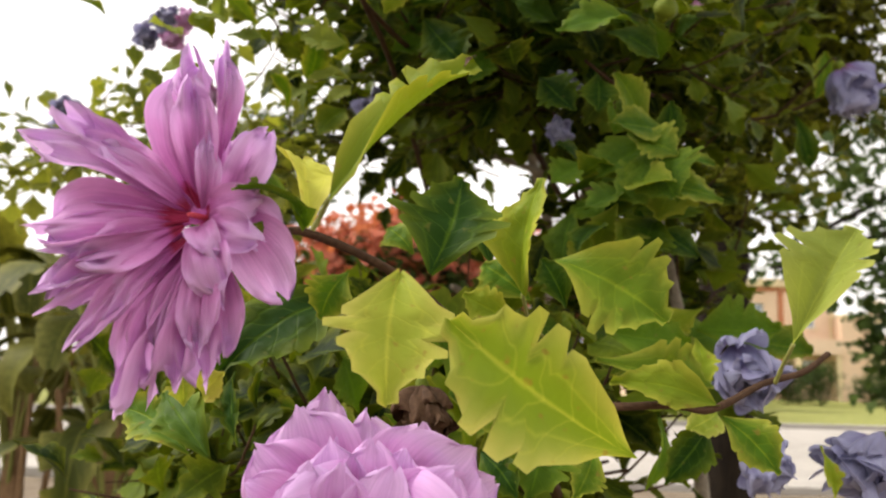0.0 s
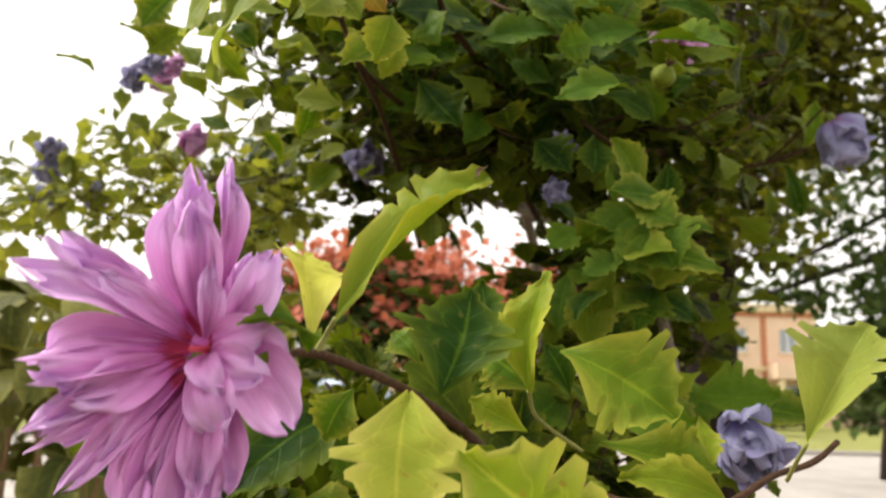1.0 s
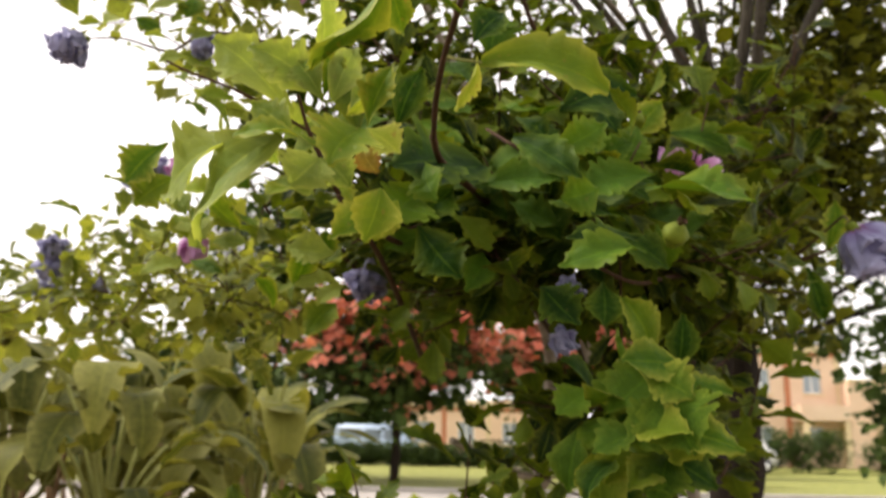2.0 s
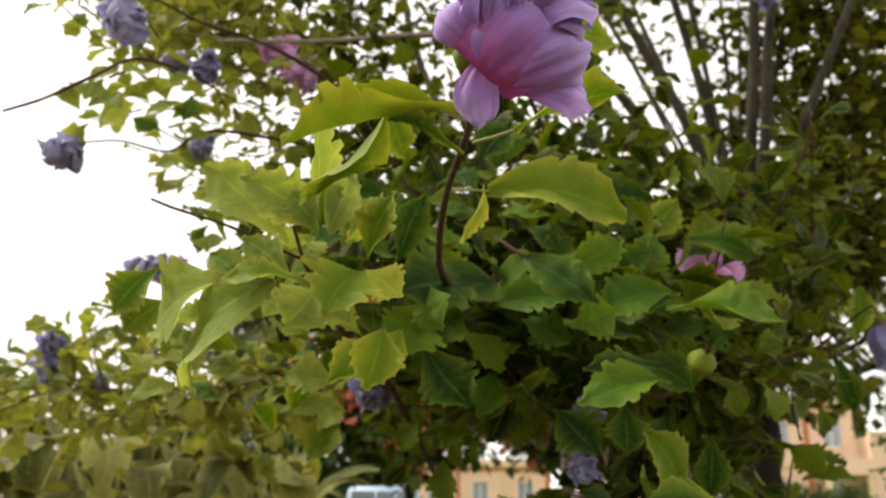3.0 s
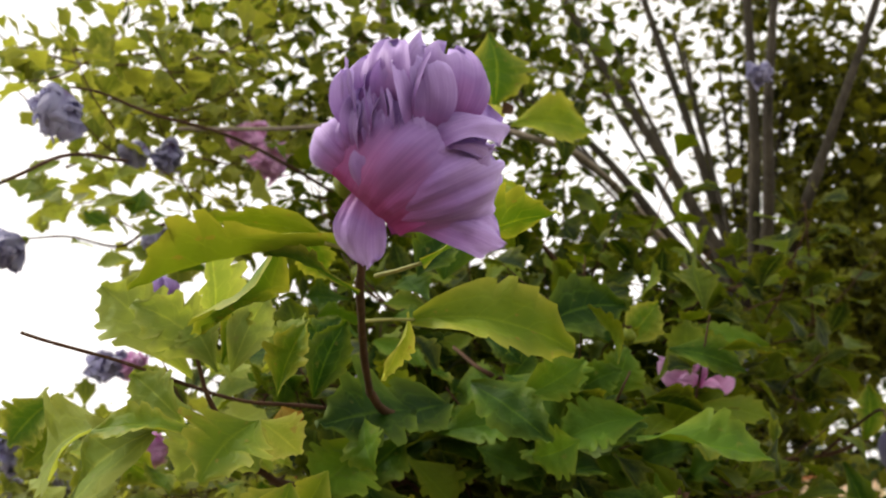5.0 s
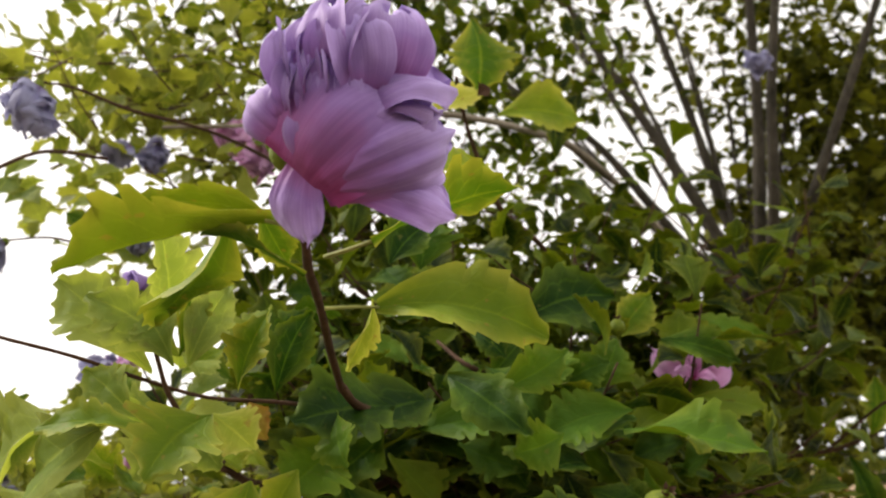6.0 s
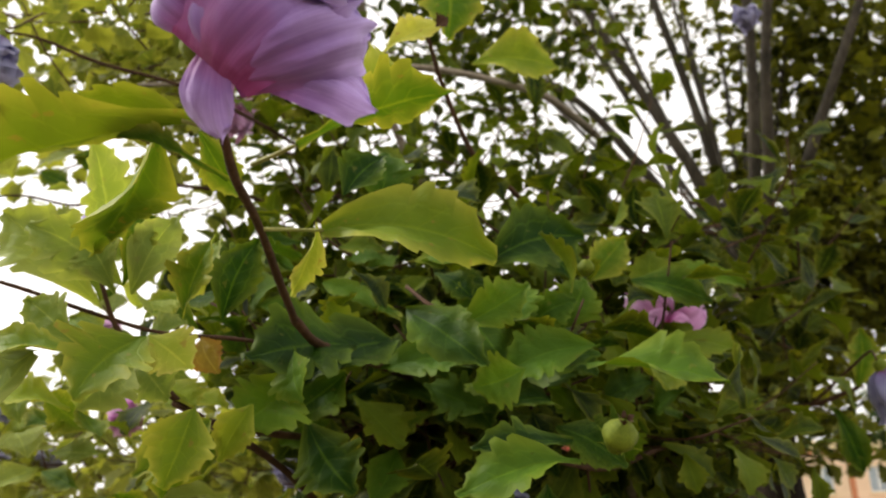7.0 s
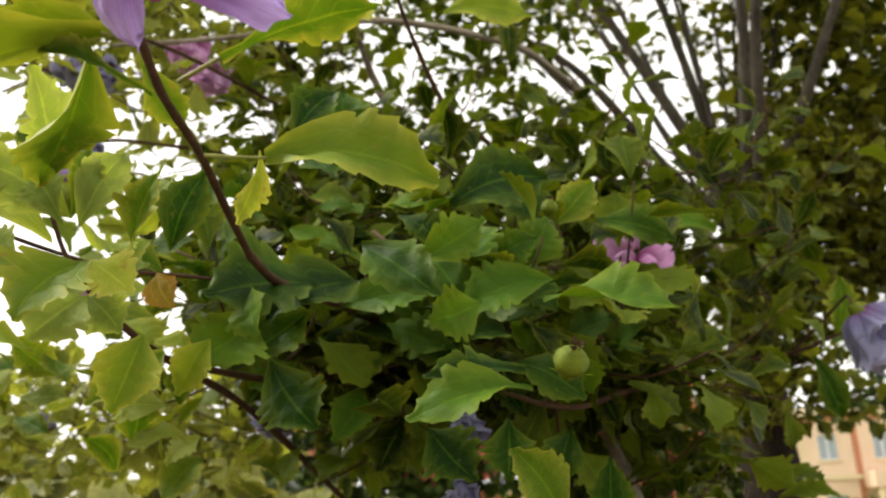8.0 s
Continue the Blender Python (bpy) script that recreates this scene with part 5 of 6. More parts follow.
leaf(shrub, (-0.0774, 0.5217, 1.8362), (-0.0972, 0.5246, 1.8654), (0.03, -1.03, -0.09), 0.6, LEAF_SOFT)
leaf(shrub, (-0.0729, 0.5281, 1.8378), (-0.0604, 0.5465, 1.8861), (0.42, -0.87, -0.2), 0.55, LEAF_SOFT)
leaf(shrub, (-0.0936, 0.5227, 1.8123), (-0.1243, 0.5268, 1.8375), (0.03, -1.03, -0.09), 0.6, LEAF_SOFT)
leaf(shrub, (-0.0597, 0.592, 1.8315), (-0.0469, 0.5872, 1.8104), (0.05, -1.02, -0.13), 0.95, LEAF_AMBER)
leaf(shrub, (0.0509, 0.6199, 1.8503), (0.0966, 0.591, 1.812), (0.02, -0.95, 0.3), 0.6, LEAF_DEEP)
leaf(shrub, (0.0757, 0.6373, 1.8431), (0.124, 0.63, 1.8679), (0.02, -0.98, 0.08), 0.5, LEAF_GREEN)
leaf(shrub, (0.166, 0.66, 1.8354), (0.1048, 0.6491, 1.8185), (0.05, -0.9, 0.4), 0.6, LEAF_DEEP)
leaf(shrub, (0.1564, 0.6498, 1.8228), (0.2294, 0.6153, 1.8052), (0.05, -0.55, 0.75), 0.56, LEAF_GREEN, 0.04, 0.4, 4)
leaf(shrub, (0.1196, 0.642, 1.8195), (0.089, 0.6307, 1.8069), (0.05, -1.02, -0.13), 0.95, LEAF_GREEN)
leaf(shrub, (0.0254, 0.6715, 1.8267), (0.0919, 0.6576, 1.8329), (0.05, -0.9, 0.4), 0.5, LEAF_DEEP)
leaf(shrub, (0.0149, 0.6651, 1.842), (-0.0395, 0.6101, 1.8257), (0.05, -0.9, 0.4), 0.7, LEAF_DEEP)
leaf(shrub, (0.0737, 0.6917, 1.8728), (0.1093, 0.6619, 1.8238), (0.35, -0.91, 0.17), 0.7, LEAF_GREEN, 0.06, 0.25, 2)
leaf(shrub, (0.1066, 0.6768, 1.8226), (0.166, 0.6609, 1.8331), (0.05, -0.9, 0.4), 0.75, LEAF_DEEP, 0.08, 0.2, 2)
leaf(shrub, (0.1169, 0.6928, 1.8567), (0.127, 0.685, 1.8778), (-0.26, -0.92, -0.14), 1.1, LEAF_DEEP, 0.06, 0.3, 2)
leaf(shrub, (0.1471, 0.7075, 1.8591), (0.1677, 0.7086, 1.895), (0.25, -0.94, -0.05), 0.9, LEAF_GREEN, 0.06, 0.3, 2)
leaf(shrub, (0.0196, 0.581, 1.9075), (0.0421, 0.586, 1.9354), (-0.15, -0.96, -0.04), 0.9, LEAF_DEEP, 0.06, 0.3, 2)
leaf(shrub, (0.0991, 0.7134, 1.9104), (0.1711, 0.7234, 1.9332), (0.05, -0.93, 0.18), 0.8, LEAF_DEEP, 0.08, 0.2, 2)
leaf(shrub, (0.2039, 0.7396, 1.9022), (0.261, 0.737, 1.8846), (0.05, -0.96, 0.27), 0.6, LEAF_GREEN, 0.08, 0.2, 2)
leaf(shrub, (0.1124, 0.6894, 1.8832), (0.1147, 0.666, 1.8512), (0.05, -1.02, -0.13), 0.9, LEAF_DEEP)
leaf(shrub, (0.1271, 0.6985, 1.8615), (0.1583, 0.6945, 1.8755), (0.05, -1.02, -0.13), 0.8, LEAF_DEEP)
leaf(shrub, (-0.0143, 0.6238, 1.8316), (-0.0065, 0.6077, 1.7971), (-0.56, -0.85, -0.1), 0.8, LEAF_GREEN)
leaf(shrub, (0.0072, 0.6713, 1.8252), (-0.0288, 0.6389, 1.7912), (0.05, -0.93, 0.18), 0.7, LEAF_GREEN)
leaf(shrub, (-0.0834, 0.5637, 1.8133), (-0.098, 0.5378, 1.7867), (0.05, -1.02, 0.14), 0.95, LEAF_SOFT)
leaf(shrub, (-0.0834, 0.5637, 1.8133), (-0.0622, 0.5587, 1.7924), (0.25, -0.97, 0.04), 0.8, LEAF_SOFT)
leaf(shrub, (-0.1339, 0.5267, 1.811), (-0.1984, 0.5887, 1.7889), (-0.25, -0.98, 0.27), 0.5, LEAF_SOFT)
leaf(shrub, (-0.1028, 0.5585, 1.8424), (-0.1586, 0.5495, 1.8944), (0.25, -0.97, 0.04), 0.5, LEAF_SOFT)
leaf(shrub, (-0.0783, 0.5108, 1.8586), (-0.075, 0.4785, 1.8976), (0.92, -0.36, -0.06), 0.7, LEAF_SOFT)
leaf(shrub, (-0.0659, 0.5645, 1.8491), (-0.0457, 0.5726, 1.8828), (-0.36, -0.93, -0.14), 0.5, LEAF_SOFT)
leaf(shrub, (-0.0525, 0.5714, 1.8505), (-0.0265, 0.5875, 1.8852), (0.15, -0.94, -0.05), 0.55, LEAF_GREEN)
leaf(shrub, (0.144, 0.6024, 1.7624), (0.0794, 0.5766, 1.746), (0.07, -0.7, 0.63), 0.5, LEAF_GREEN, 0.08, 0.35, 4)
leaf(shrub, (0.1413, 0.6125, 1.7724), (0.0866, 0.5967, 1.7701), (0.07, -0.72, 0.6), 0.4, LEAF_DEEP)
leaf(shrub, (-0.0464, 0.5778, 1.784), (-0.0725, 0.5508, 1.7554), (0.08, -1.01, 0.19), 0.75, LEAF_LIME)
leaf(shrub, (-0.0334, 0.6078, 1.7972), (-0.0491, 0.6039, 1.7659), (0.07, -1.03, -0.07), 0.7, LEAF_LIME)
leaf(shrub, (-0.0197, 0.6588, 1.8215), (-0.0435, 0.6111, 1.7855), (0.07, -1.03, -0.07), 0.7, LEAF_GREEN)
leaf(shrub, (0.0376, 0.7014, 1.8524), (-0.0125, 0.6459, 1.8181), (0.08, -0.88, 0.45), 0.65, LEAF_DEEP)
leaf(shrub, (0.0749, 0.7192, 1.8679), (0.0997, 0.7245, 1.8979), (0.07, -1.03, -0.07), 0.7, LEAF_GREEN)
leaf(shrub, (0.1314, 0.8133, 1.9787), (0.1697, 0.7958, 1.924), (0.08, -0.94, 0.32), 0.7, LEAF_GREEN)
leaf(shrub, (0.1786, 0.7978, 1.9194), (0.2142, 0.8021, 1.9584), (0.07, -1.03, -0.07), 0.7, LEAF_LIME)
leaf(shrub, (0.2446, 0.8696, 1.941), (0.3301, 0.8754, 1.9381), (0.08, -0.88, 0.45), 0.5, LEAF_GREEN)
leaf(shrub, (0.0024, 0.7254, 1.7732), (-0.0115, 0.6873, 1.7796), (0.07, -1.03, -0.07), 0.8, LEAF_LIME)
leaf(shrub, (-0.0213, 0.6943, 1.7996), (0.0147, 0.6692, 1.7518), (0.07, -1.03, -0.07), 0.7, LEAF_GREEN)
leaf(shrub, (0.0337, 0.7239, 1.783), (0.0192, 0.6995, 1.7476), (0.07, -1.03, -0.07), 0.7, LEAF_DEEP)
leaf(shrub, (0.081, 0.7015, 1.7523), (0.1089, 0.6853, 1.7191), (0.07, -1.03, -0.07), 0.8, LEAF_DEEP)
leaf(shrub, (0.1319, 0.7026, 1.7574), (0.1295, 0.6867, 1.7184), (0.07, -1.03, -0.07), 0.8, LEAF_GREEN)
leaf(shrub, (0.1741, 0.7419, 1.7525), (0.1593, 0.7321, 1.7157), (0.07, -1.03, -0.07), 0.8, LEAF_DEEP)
leaf(shrub, (0.5219, 1.1366, 1.8876), (0.5294, 1.1163, 1.9509), (0.07, -1.03, -0.07), 0.6, LEAF_LIME)
leaf(shrub, (0.4943, 1.143, 1.8637), (0.5262, 1.1686, 1.7909), (0.07, -1.03, -0.07), 0.5, LEAF_GREEN)
leaf(shrub, (-0.0366, 0.502, 1.9103), (-0.0284, 0.5428, 1.8938), (0.07, -1.03, -0.07), 0.5, LEAF_MID)
leaf(shrub, (-0.031, 0.4445, 1.8809), (-0.0885, 0.5171, 1.8553), (0.75, -0.68, -0.05), 0.4, LEAF_MID)
leaf(shrub, (-0.1349, 0.5881, 1.8397), (-0.1212, 0.6095, 1.8217), (0.07, -1.03, -0.07), 0.5, LEAF_SOFT)
leaf(shrub, (-0.0508, 0.58, 1.8788), (-0.0674, 0.5758, 1.8483), (0.65, -0.78, -0.08), 0.6, LEAF_YELLOW)
# twigs of the second shoot's neighbours
branch(shrub, [(-0.1711, 0.5004, 1.8522), (-0.1599, 0.5105, 1.8497), (-0.1315, 0.5284, 1.8441), (-0.1059, 0.56, 1.8382), (-0.0817, 0.5898, 1.8346), (-0.0524, 0.6129, 1.8362), (-0.0303, 0.6356, 1.8374)], 0.00088, 0.00138, TWIG, "branch")
branch(shrub, [(-0.0985, 0.5481, 1.8518), (-0.0918, 0.5569, 1.8298), (-0.0821, 0.5785, 1.8112), (-0.0721, 0.6356, 1.7948), (-0.0511, 0.7592, 1.7753), (-0.0196, 1.0163, 1.7091)], 0.0011, 0.00296, TWIG, "branch")
branch(shrub, [(-0.0765, 0.6043, 1.7978), (-0.066, 0.6655, 1.7942), (-0.0233, 0.7892, 1.801), (0.0242, 0.859, 1.825), (0.0942, 1.0185, 1.8029), (0.2003, 1.2466, 1.7176)], 0.00155, 0.00494, TWIG, "branch")
branch(shrub, [(-0.2956, 0.9769, 2.2338), (-0.1658, 0.968, 2.2271), (-0.0538, 0.9608, 2.2306), (0.0351, 0.9654, 2.2318), (0.1292, 1.0026, 2.2283), (0.2025, 1.0522, 2.2187), (0.3457, 1.2957, 2.2107), (0.5992, 1.7682, 2.169)], 0.0025, 0.00539, BARK_GREY, "branch")
branch(shrub, [(0.056, 0.7421, 2.1367), (0.0602, 0.7635, 2.1182), (0.0699, 0.8073, 2.1006), (0.0931, 0.8581, 2.0638), (0.1284, 0.9025, 2.0476), (0.1733, 0.9788, 2.0221), (0.2628, 1.178, 1.9893)], 0.00149, 0.0035, TWIG, "branch")
branch(shrub, [(-0.386, 0.7011, 2.0049), (-0.3495, 0.6983, 2.0158), (-0.3155, 0.706, 2.0398), (-0.2984, 0.752, 2.0828), (-0.291, 0.8458, 2.1238)], 0.0011, 0.002, TWIG, "branch")
branch(shrub, [(0.5285, 1.1367, 1.8887), (0.4787, 1.1694, 1.8728), (0.4128, 1.2238, 1.8757), (0.3612, 1.3045, 1.9084), (0.3225, 1.438, 1.9541)], 0.00214, 0.00405, TWIG, "branch")
branch(shrub, [(0.1257, 0.7302, 1.7798), (0.1577, 0.7685, 1.7739), (0.1897, 0.8078, 1.7756), (0.2409, 0.8793, 1.7968), (0.3618, 1.1109, 1.8447)], 0.00151, 0.00288, TWIG, "branch")
branch(shrub, [(0.0378, 0.7557, 1.9081), (0.0662, 0.7286, 1.8797), (0.122, 0.7722, 1.8723), (0.1925, 0.8771, 1.9093)], 0.0015, 0.00297, TWIG, "branch")
branch(shrub, [(-0.4067, 0.8968, 2.0619), (-0.375, 0.92, 2.073), (-0.33, 0.945, 2.071), (-0.2934, 0.9509, 2.0977), (-0.24, 0.99, 2.11), (-0.16, 1.08, 2.12), (-0.06, 1.3, 2.1)], 0.001, 0.0028, TWIG, "branch")
branch(shrub, [(-0.3032, 0.732, 2.1399), (-0.285, 0.76, 2.15), (-0.26, 0.82, 2.162), (-0.2, 0.92, 2.185), (-0.12, 1.1, 2.2), (-0.02, 1.32, 2.2)], 0.001, 0.003, TWIG, "branch")
branch(shrub, [(0.4846, 0.9956, 1.8886), (0.495, 1.03, 1.905), (0.5, 1.1, 1.9), (0.4787, 1.1694, 1.8728)], 0.0012, 0.002, TWIG, "branch")
# main stems from the ground
branch(shrub, [(0.33, 1.62, -0.05), (0.3, 1.58, 0.8), (0.1769, 1.6, 1.4449), (0.1806, 1.5716, 1.5737), (0.1933, 1.5541, 1.6531), (0.232, 1.5173, 1.7022), (0.2597, 1.4616, 1.8355)], 0.03, 0.012, BARK_GREY, "stem", 10, 0.08, "pale grey forked stem")
branch(shrub, [(0.1821, 1.565, 1.6034), (0.1966, 1.5516, 1.7131), (0.1864, 1.5213, 1.8015), (0.1408, 1.4447, 1.9098)], 0.014, 0.008, BARK_GREY, "stem", 8)
branch(shrub, [(0.1789, 1.576, 1.5538), (0.1135, 1.4644, 1.5768), (0.0164, 1.285, 1.6225)], 0.011, 0.005, BARK_GREY, "stem", 8)
branch(shrub, [(0.42, 1.22, -0.05), (0.39, 1.16, 0.8), (0.31, 1.05, 1.5), (0.2, 0.95, 1.85)], 0.016, 0.005, BARK_GREY, "stem", 8)
branch(shrub, [(0.26, 1.46, 1.82), (0.1, 1.42, 2.1), (-0.08, 1.4, 2.5), (-0.1, 1.25, 2.9)], 0.011, 0.004, BARK_GREY, "stem", 8)
branch(shrub, [(0.24, 1.47, 1.83), (-0.05, 1.46, 1.91), (-0.3, 1.48, 1.9), (-0.5, 1.52, 1.93)], 0.007, 0.003, BARK_GREY, "stem", 8)
# buds and small blooms
flower_bud(shrub, (0.1629, 0.612, 1.7673), (0.22, -0.73, 0.65), 0.0098)
flower_bud(shrub, (0.1698, 0.7274, 1.9013), (0.06, -0.4, 0.92), 0.0064, None, "small pointed green flower bud")
flower_bud(shrub, (-0.1627, 0.6789, 1.9034), (-0.2, -0.41, 0.92), 0.0128, PETAL_MAUVE, "opening green bud with a violet tip")
rose = calyx(shrub, (0.2428, 0.8271, 1.8752), (0.05, -0.45, 0.9), 0.009, "flower", "small rose-pink half-open bloom")
place = petals_in(rose, (0.2428, 0.8151, 1.8872), (0.998, 0.058, -0.020), (0.038, -0.339, 0.940), (0.048, -0.939, -0.340), PETAL_ROSE)
place((-3.8, -1.9, -8.0), (-29.4, 19.0, 4.0), (-0.4, 0.3, 0.8), 0.7, 0.6, 0.2, 1.6)
place((-2.4, -0.9, -10.0), (-7.1, 24.7, -2.0), (0, 0.2, 1), 0.8, 0.6, 0.2, 1.6)
place((0.0, -0.9, -10.0), (13.3, 22.3, -4.0), (0.2, 0.3, 0.9), 0.7, 0.6, 0.2, 1.6)
place((2.4, -1.9, -6.0), (29.4, 12.3, 2.0), (0.4, 0.3, 0.8), 0.75, 0.6, 0.2, 1.6)
place((0.0, -2.8, 0.0), (9.5, 6.6, 16.0), (0.2, 0.6, 0.7), 0.8, 0.6, 0.2, 1.6)
place((-1.9, -2.8, 0.0), (-14.2, 8.1, 14.0), (-0.3, 0.5, 0.8), 0.8, 0.6, 0.2, 1.6)
place((0.0, -3.8, 0.0), (16.6, -7.6, 10.0), (0.4, 0, 0.9), 0.8, 0.6, 0.2, 1.6)
spent_bloom(shrub, (-0.3032, 0.732, 2.1399), (-0.011, -0.16, -0.987), 0.0483, PETAL_BLUE, 20)
spent_bloom(shrub, (-0.4067, 0.8968, 2.0619), (-0.429, -0.593, -0.681), 0.0438, PETAL_BLUE, 21)
spent_bloom(shrub, (-0.3263, 0.9725, 2.2098), (-0.413, -0.468, -0.781), 0.0355, PETAL_BLUE, 22)
spent_bloom(shrub, (-0.3175, 1.0214, 2.2406), (-0.049, -0.196, -0.979), 0.042, PETAL_BLUE, 23)
spent_bloom(shrub, (-0.2391, 1.068, 2.2954), (0.055, -0.22, -0.974), 0.0486, PETAL_ROSE, 24, "faded rose-pink spent bloom")
spent_bloom(shrub, (-0.2934, 0.9509, 2.0977), (0.043, -0.325, -0.945), 0.0324, PETAL_BLUE, 25)
spent_bloom(shrub, (0.5117, 1.2424, 2.483), (-0.361, -0.281, -0.889), 0.0405, PETAL_BLUE, 26)
spent_bloom(shrub, (-0.687, 1.4387, 1.9229), (0.396, -0.46, -0.795), 0.0525, PETAL_BLUE, 27)
spent_bloom(shrub, (-0.5982, 1.4471, 1.8864), (0.114, -0.562, -0.819), 0.0394, PETAL_BLUE, 28)
spent_bloom(shrub, (-0.4937, 1.3054, 2.0372), (0.184, -0.571, -0.8), 0.0401, PETAL_BLUE, 29)
spent_bloom(shrub, (-0.4574, 1.3054, 2.0378), (0.359, -0.49, -0.794), 0.0401, PETAL_ROSE, 30, "faded rose-pink spent bloom")
spent_bloom(shrub, (0.1078, 0.7229, 1.7647), (-0.158, -0.485, -0.86), 0.0209, PETAL_BLUE, 31)
spent_bloom(shrub, (0.3664, 1.1112, 1.9668), (0.202, -0.947, 0.25), 0.0241, PETAL_BLUE, 33)
spent_bloom(shrub, (0.1035, 0.727, 1.717), (-0.218, -0.766, -0.605), 0.0223, PETAL_BLUE, 34)
spent_bloom(shrub, (-0.6663, 1.4183, 1.9472), (0.216, -0.678, -0.702), 0.0468, PETAL_BLUE, 35)
spent_bloom(shrub, (-0.4131, 1.1648, 2.0029), (0.124, -0.73, -0.672), 0.0347, PETAL_BLUE, 36)
spent_bloom(shrub, (-0.3943, 1.1678, 1.9959), (0.606, -0.695, -0.386), 0.0347, PETAL_ROSE, 37, "faded rose-pink spent bloom")
spent_bloom(shrub, (-0.7458, 1.5483, 1.8906), (0.575, -0.515, -0.636), 0.0459, PETAL_BLUE, 38)
spent_bloom(shrub, (-0.6529, 1.557, 1.8727), (0.723, -0.641, -0.256), 0.0394, PETAL_BLUE, 39)
spent_bloom(shrub, (-0.2129, 1.0634, 2.2566), (0.329, -0.324, -0.887), 0.049, PETAL_ROSE, 40, "faded rose-pink spent bloom")
spent_bloom(shrub, (-0.0921, 0.9674, 1.8195), (0.238, -0.49, -0.839), 0.0426, PETAL_BLUE, 41)
spent_bloom(shrub, (-0.3573, 1.1933, 1.9049), (0.127, -0.606, -0.785), 0.0477, PETAL_ROSE, 42, "faded rose-pink spent bloom")
# single leaves of the nearer crown
# mostly the darker greens, with the cluster's inner shade in their colour
leaf_cloud(shrub, [((-0.0111, 0.7812, 1.9027), (0.110, 0.111, 0.072), 36, 0.0444), ((0.1421, 0.7202, 1.825), (0.095, 0.080, 0.045), 26, 0.0446), ((0.0619, 0.8077, 1.8409), (0.144, 0.089, 0.053), 44, 0.0522)], 77, [LEAF_DEEP, LEAF_DEEP, LEAF_GREEN, LEAF_MID, LEAF_GREEN, LEAF_GREEN, LEAF_GREEN])
# mid and lime greens mixed in to brighten leaves that hang in shadow
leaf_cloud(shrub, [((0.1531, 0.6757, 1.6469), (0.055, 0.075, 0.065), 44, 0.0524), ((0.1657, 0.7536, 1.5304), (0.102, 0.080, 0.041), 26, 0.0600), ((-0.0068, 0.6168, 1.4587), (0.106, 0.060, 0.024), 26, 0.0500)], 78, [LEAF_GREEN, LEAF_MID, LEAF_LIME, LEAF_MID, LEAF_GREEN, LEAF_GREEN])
# left side: paler leaf colours carry the backlight and haze there
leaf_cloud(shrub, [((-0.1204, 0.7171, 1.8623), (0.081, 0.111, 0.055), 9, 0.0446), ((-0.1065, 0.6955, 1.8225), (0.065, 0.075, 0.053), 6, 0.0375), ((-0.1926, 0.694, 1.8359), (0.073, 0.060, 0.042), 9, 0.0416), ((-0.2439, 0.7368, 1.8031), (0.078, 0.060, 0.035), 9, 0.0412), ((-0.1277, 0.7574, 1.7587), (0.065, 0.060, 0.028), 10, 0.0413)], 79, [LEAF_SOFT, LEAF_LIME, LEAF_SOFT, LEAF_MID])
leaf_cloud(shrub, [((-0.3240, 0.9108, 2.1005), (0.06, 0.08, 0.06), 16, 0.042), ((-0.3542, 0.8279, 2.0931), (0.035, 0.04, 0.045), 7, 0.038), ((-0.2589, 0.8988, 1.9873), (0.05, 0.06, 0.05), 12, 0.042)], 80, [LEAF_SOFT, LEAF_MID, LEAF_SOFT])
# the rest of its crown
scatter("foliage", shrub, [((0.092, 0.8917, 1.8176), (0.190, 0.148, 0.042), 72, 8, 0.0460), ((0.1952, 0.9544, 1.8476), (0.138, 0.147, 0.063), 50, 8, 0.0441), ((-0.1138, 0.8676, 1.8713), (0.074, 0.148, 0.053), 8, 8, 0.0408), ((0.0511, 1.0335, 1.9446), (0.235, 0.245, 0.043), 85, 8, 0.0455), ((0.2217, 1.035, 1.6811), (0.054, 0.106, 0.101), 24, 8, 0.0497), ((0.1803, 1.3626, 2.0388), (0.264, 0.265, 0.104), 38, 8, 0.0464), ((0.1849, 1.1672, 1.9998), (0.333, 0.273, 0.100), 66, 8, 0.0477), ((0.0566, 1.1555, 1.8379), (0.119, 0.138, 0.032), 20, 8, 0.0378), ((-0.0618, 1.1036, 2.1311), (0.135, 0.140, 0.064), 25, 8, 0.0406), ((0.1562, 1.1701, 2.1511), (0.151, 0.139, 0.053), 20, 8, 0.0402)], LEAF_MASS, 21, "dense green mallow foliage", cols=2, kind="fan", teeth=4)
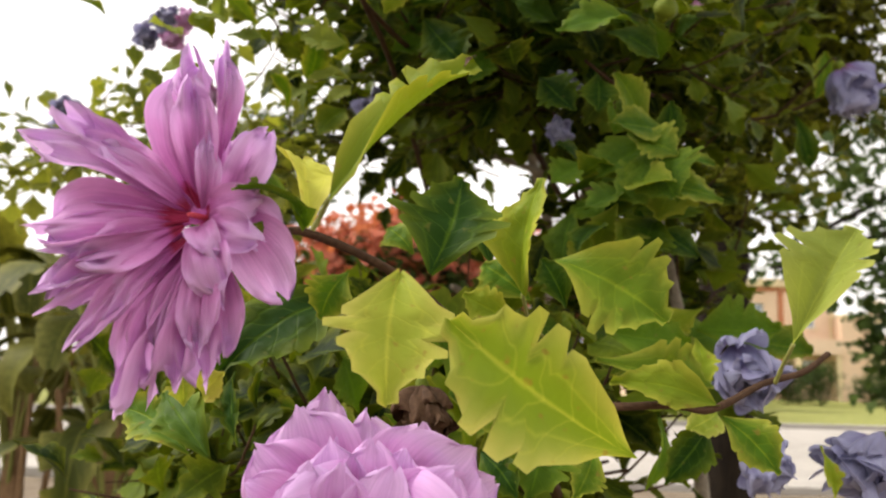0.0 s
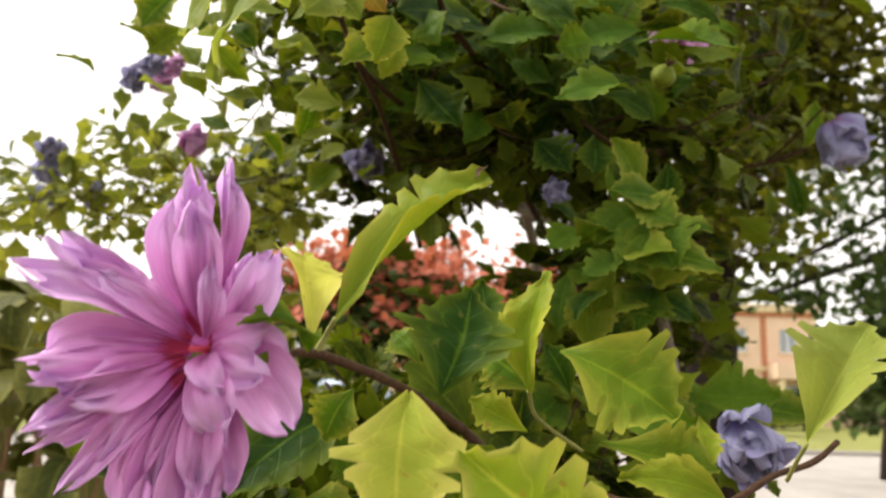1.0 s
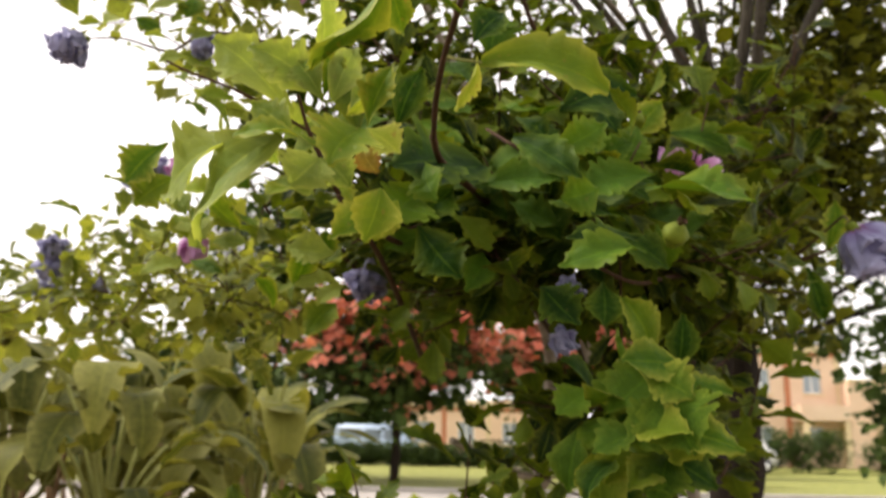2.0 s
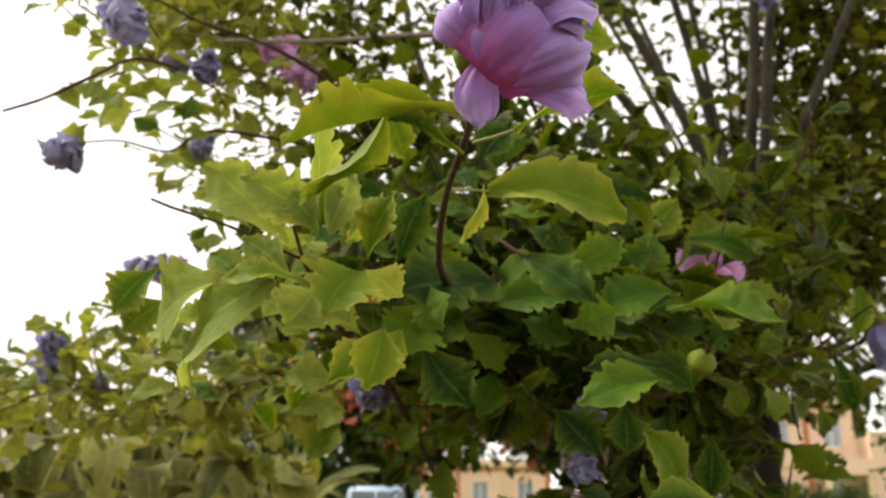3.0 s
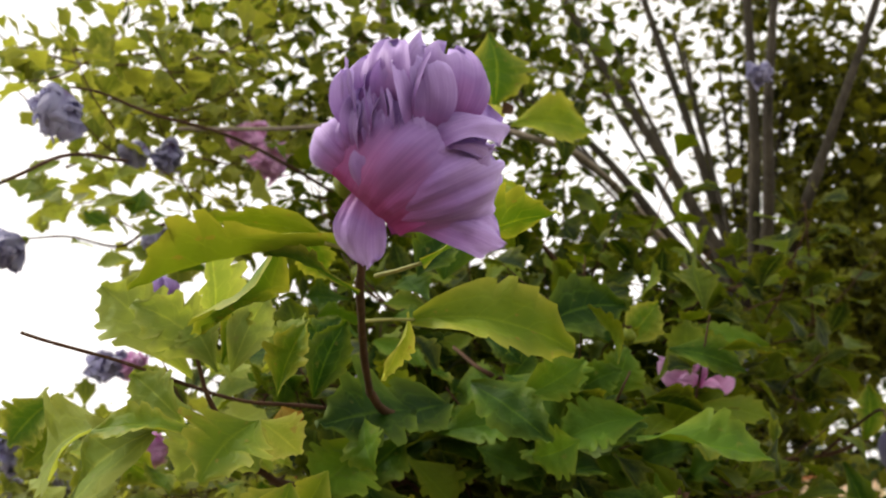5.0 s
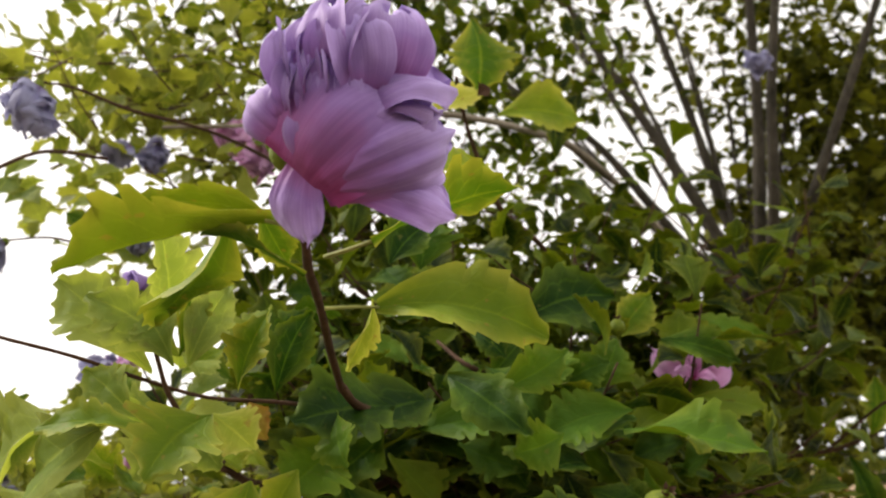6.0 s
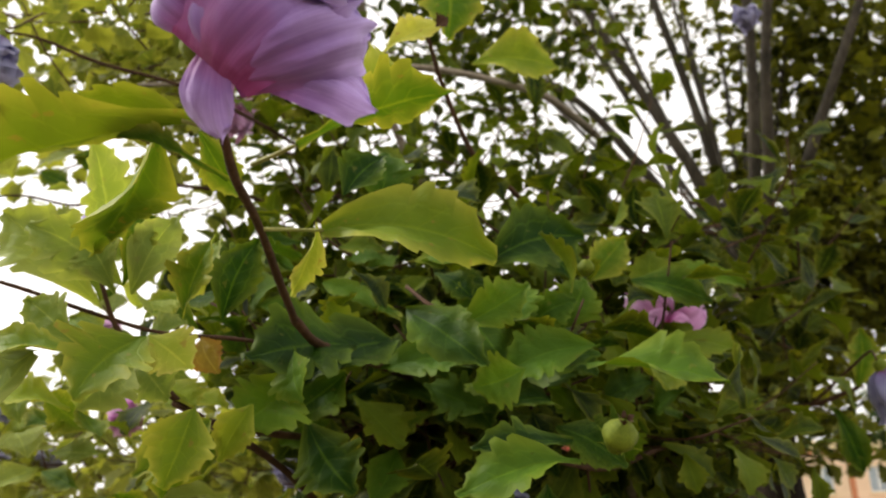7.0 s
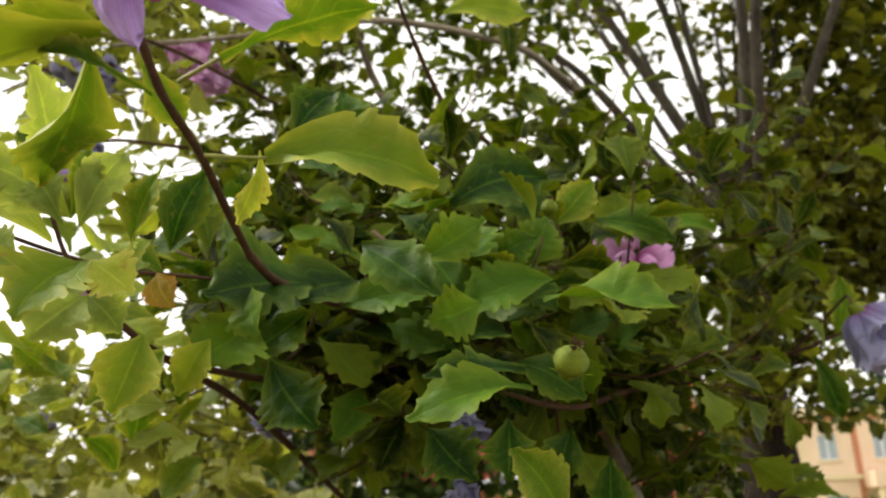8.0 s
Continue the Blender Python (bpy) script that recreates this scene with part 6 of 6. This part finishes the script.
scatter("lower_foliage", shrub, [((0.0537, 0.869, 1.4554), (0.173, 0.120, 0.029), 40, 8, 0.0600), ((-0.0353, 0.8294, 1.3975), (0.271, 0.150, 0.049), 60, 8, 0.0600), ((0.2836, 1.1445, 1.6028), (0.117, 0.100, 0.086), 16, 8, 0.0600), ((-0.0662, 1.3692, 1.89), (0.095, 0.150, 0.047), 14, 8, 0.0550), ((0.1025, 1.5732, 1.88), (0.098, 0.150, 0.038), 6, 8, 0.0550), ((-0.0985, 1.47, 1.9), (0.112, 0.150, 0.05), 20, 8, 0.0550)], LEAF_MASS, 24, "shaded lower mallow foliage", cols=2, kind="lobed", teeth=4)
# same plant; only its leaf colour is paler, to carry the haze
scatter("pale_foliage", shrub, [((-0.4515, 1.5062, 1.8589), (0.223, 0.260, 0.056), 28, 8, 0.0455), ((-0.7647, 1.606, 1.8797), (0.173, 0.256, 0.054), 24, 8, 0.0447), ((-0.5396, 1.4511, 1.8622), (0.200, 0.201, 0.082), 22, 8, 0.0435), ((-0.3563, 1.1376, 2.2651), (0.143, 0.275, 0.127), 46, 8, 0.0412), ((-0.302, 1.2489, 2.4635), (0.272, 0.268, 0.118), 76, 8, 0.0401), ((-0.318, 1.2884, 1.8621), (0.113, 0.203, 0.052), 15, 8, 0.0439)], LEAF_PALE, 22, "mallow foliage with pale haze put into its green")
# its last group, mostly out of view overhead, is added to cast shade below
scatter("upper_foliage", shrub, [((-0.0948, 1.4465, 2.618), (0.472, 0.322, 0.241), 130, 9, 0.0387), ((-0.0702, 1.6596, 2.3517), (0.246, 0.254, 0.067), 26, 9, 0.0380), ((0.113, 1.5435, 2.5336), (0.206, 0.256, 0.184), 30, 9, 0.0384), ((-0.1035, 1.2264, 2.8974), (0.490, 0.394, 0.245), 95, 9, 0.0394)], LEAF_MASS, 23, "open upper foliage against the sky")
# dry tips and a withered head
leaf(shrub, (0.073, 0.5899, 2.0235), (0.081, 0.5882, 2.0287), (0.05, -1.02, -0.13), 0.9, TWIG)
leaf(shrub, (0.0057, 0.2927, 1.6083), (0.0102, 0.2937, 1.6139), (-0.97, -0.62, 0.23), 0.45, TWIG)
spent_bloom(shrub, (-0.0083, 0.3744, 1.4944), (0.178, -0.265, -0.948), 0.028, TWIG, 61, "dry brown withered flower head")
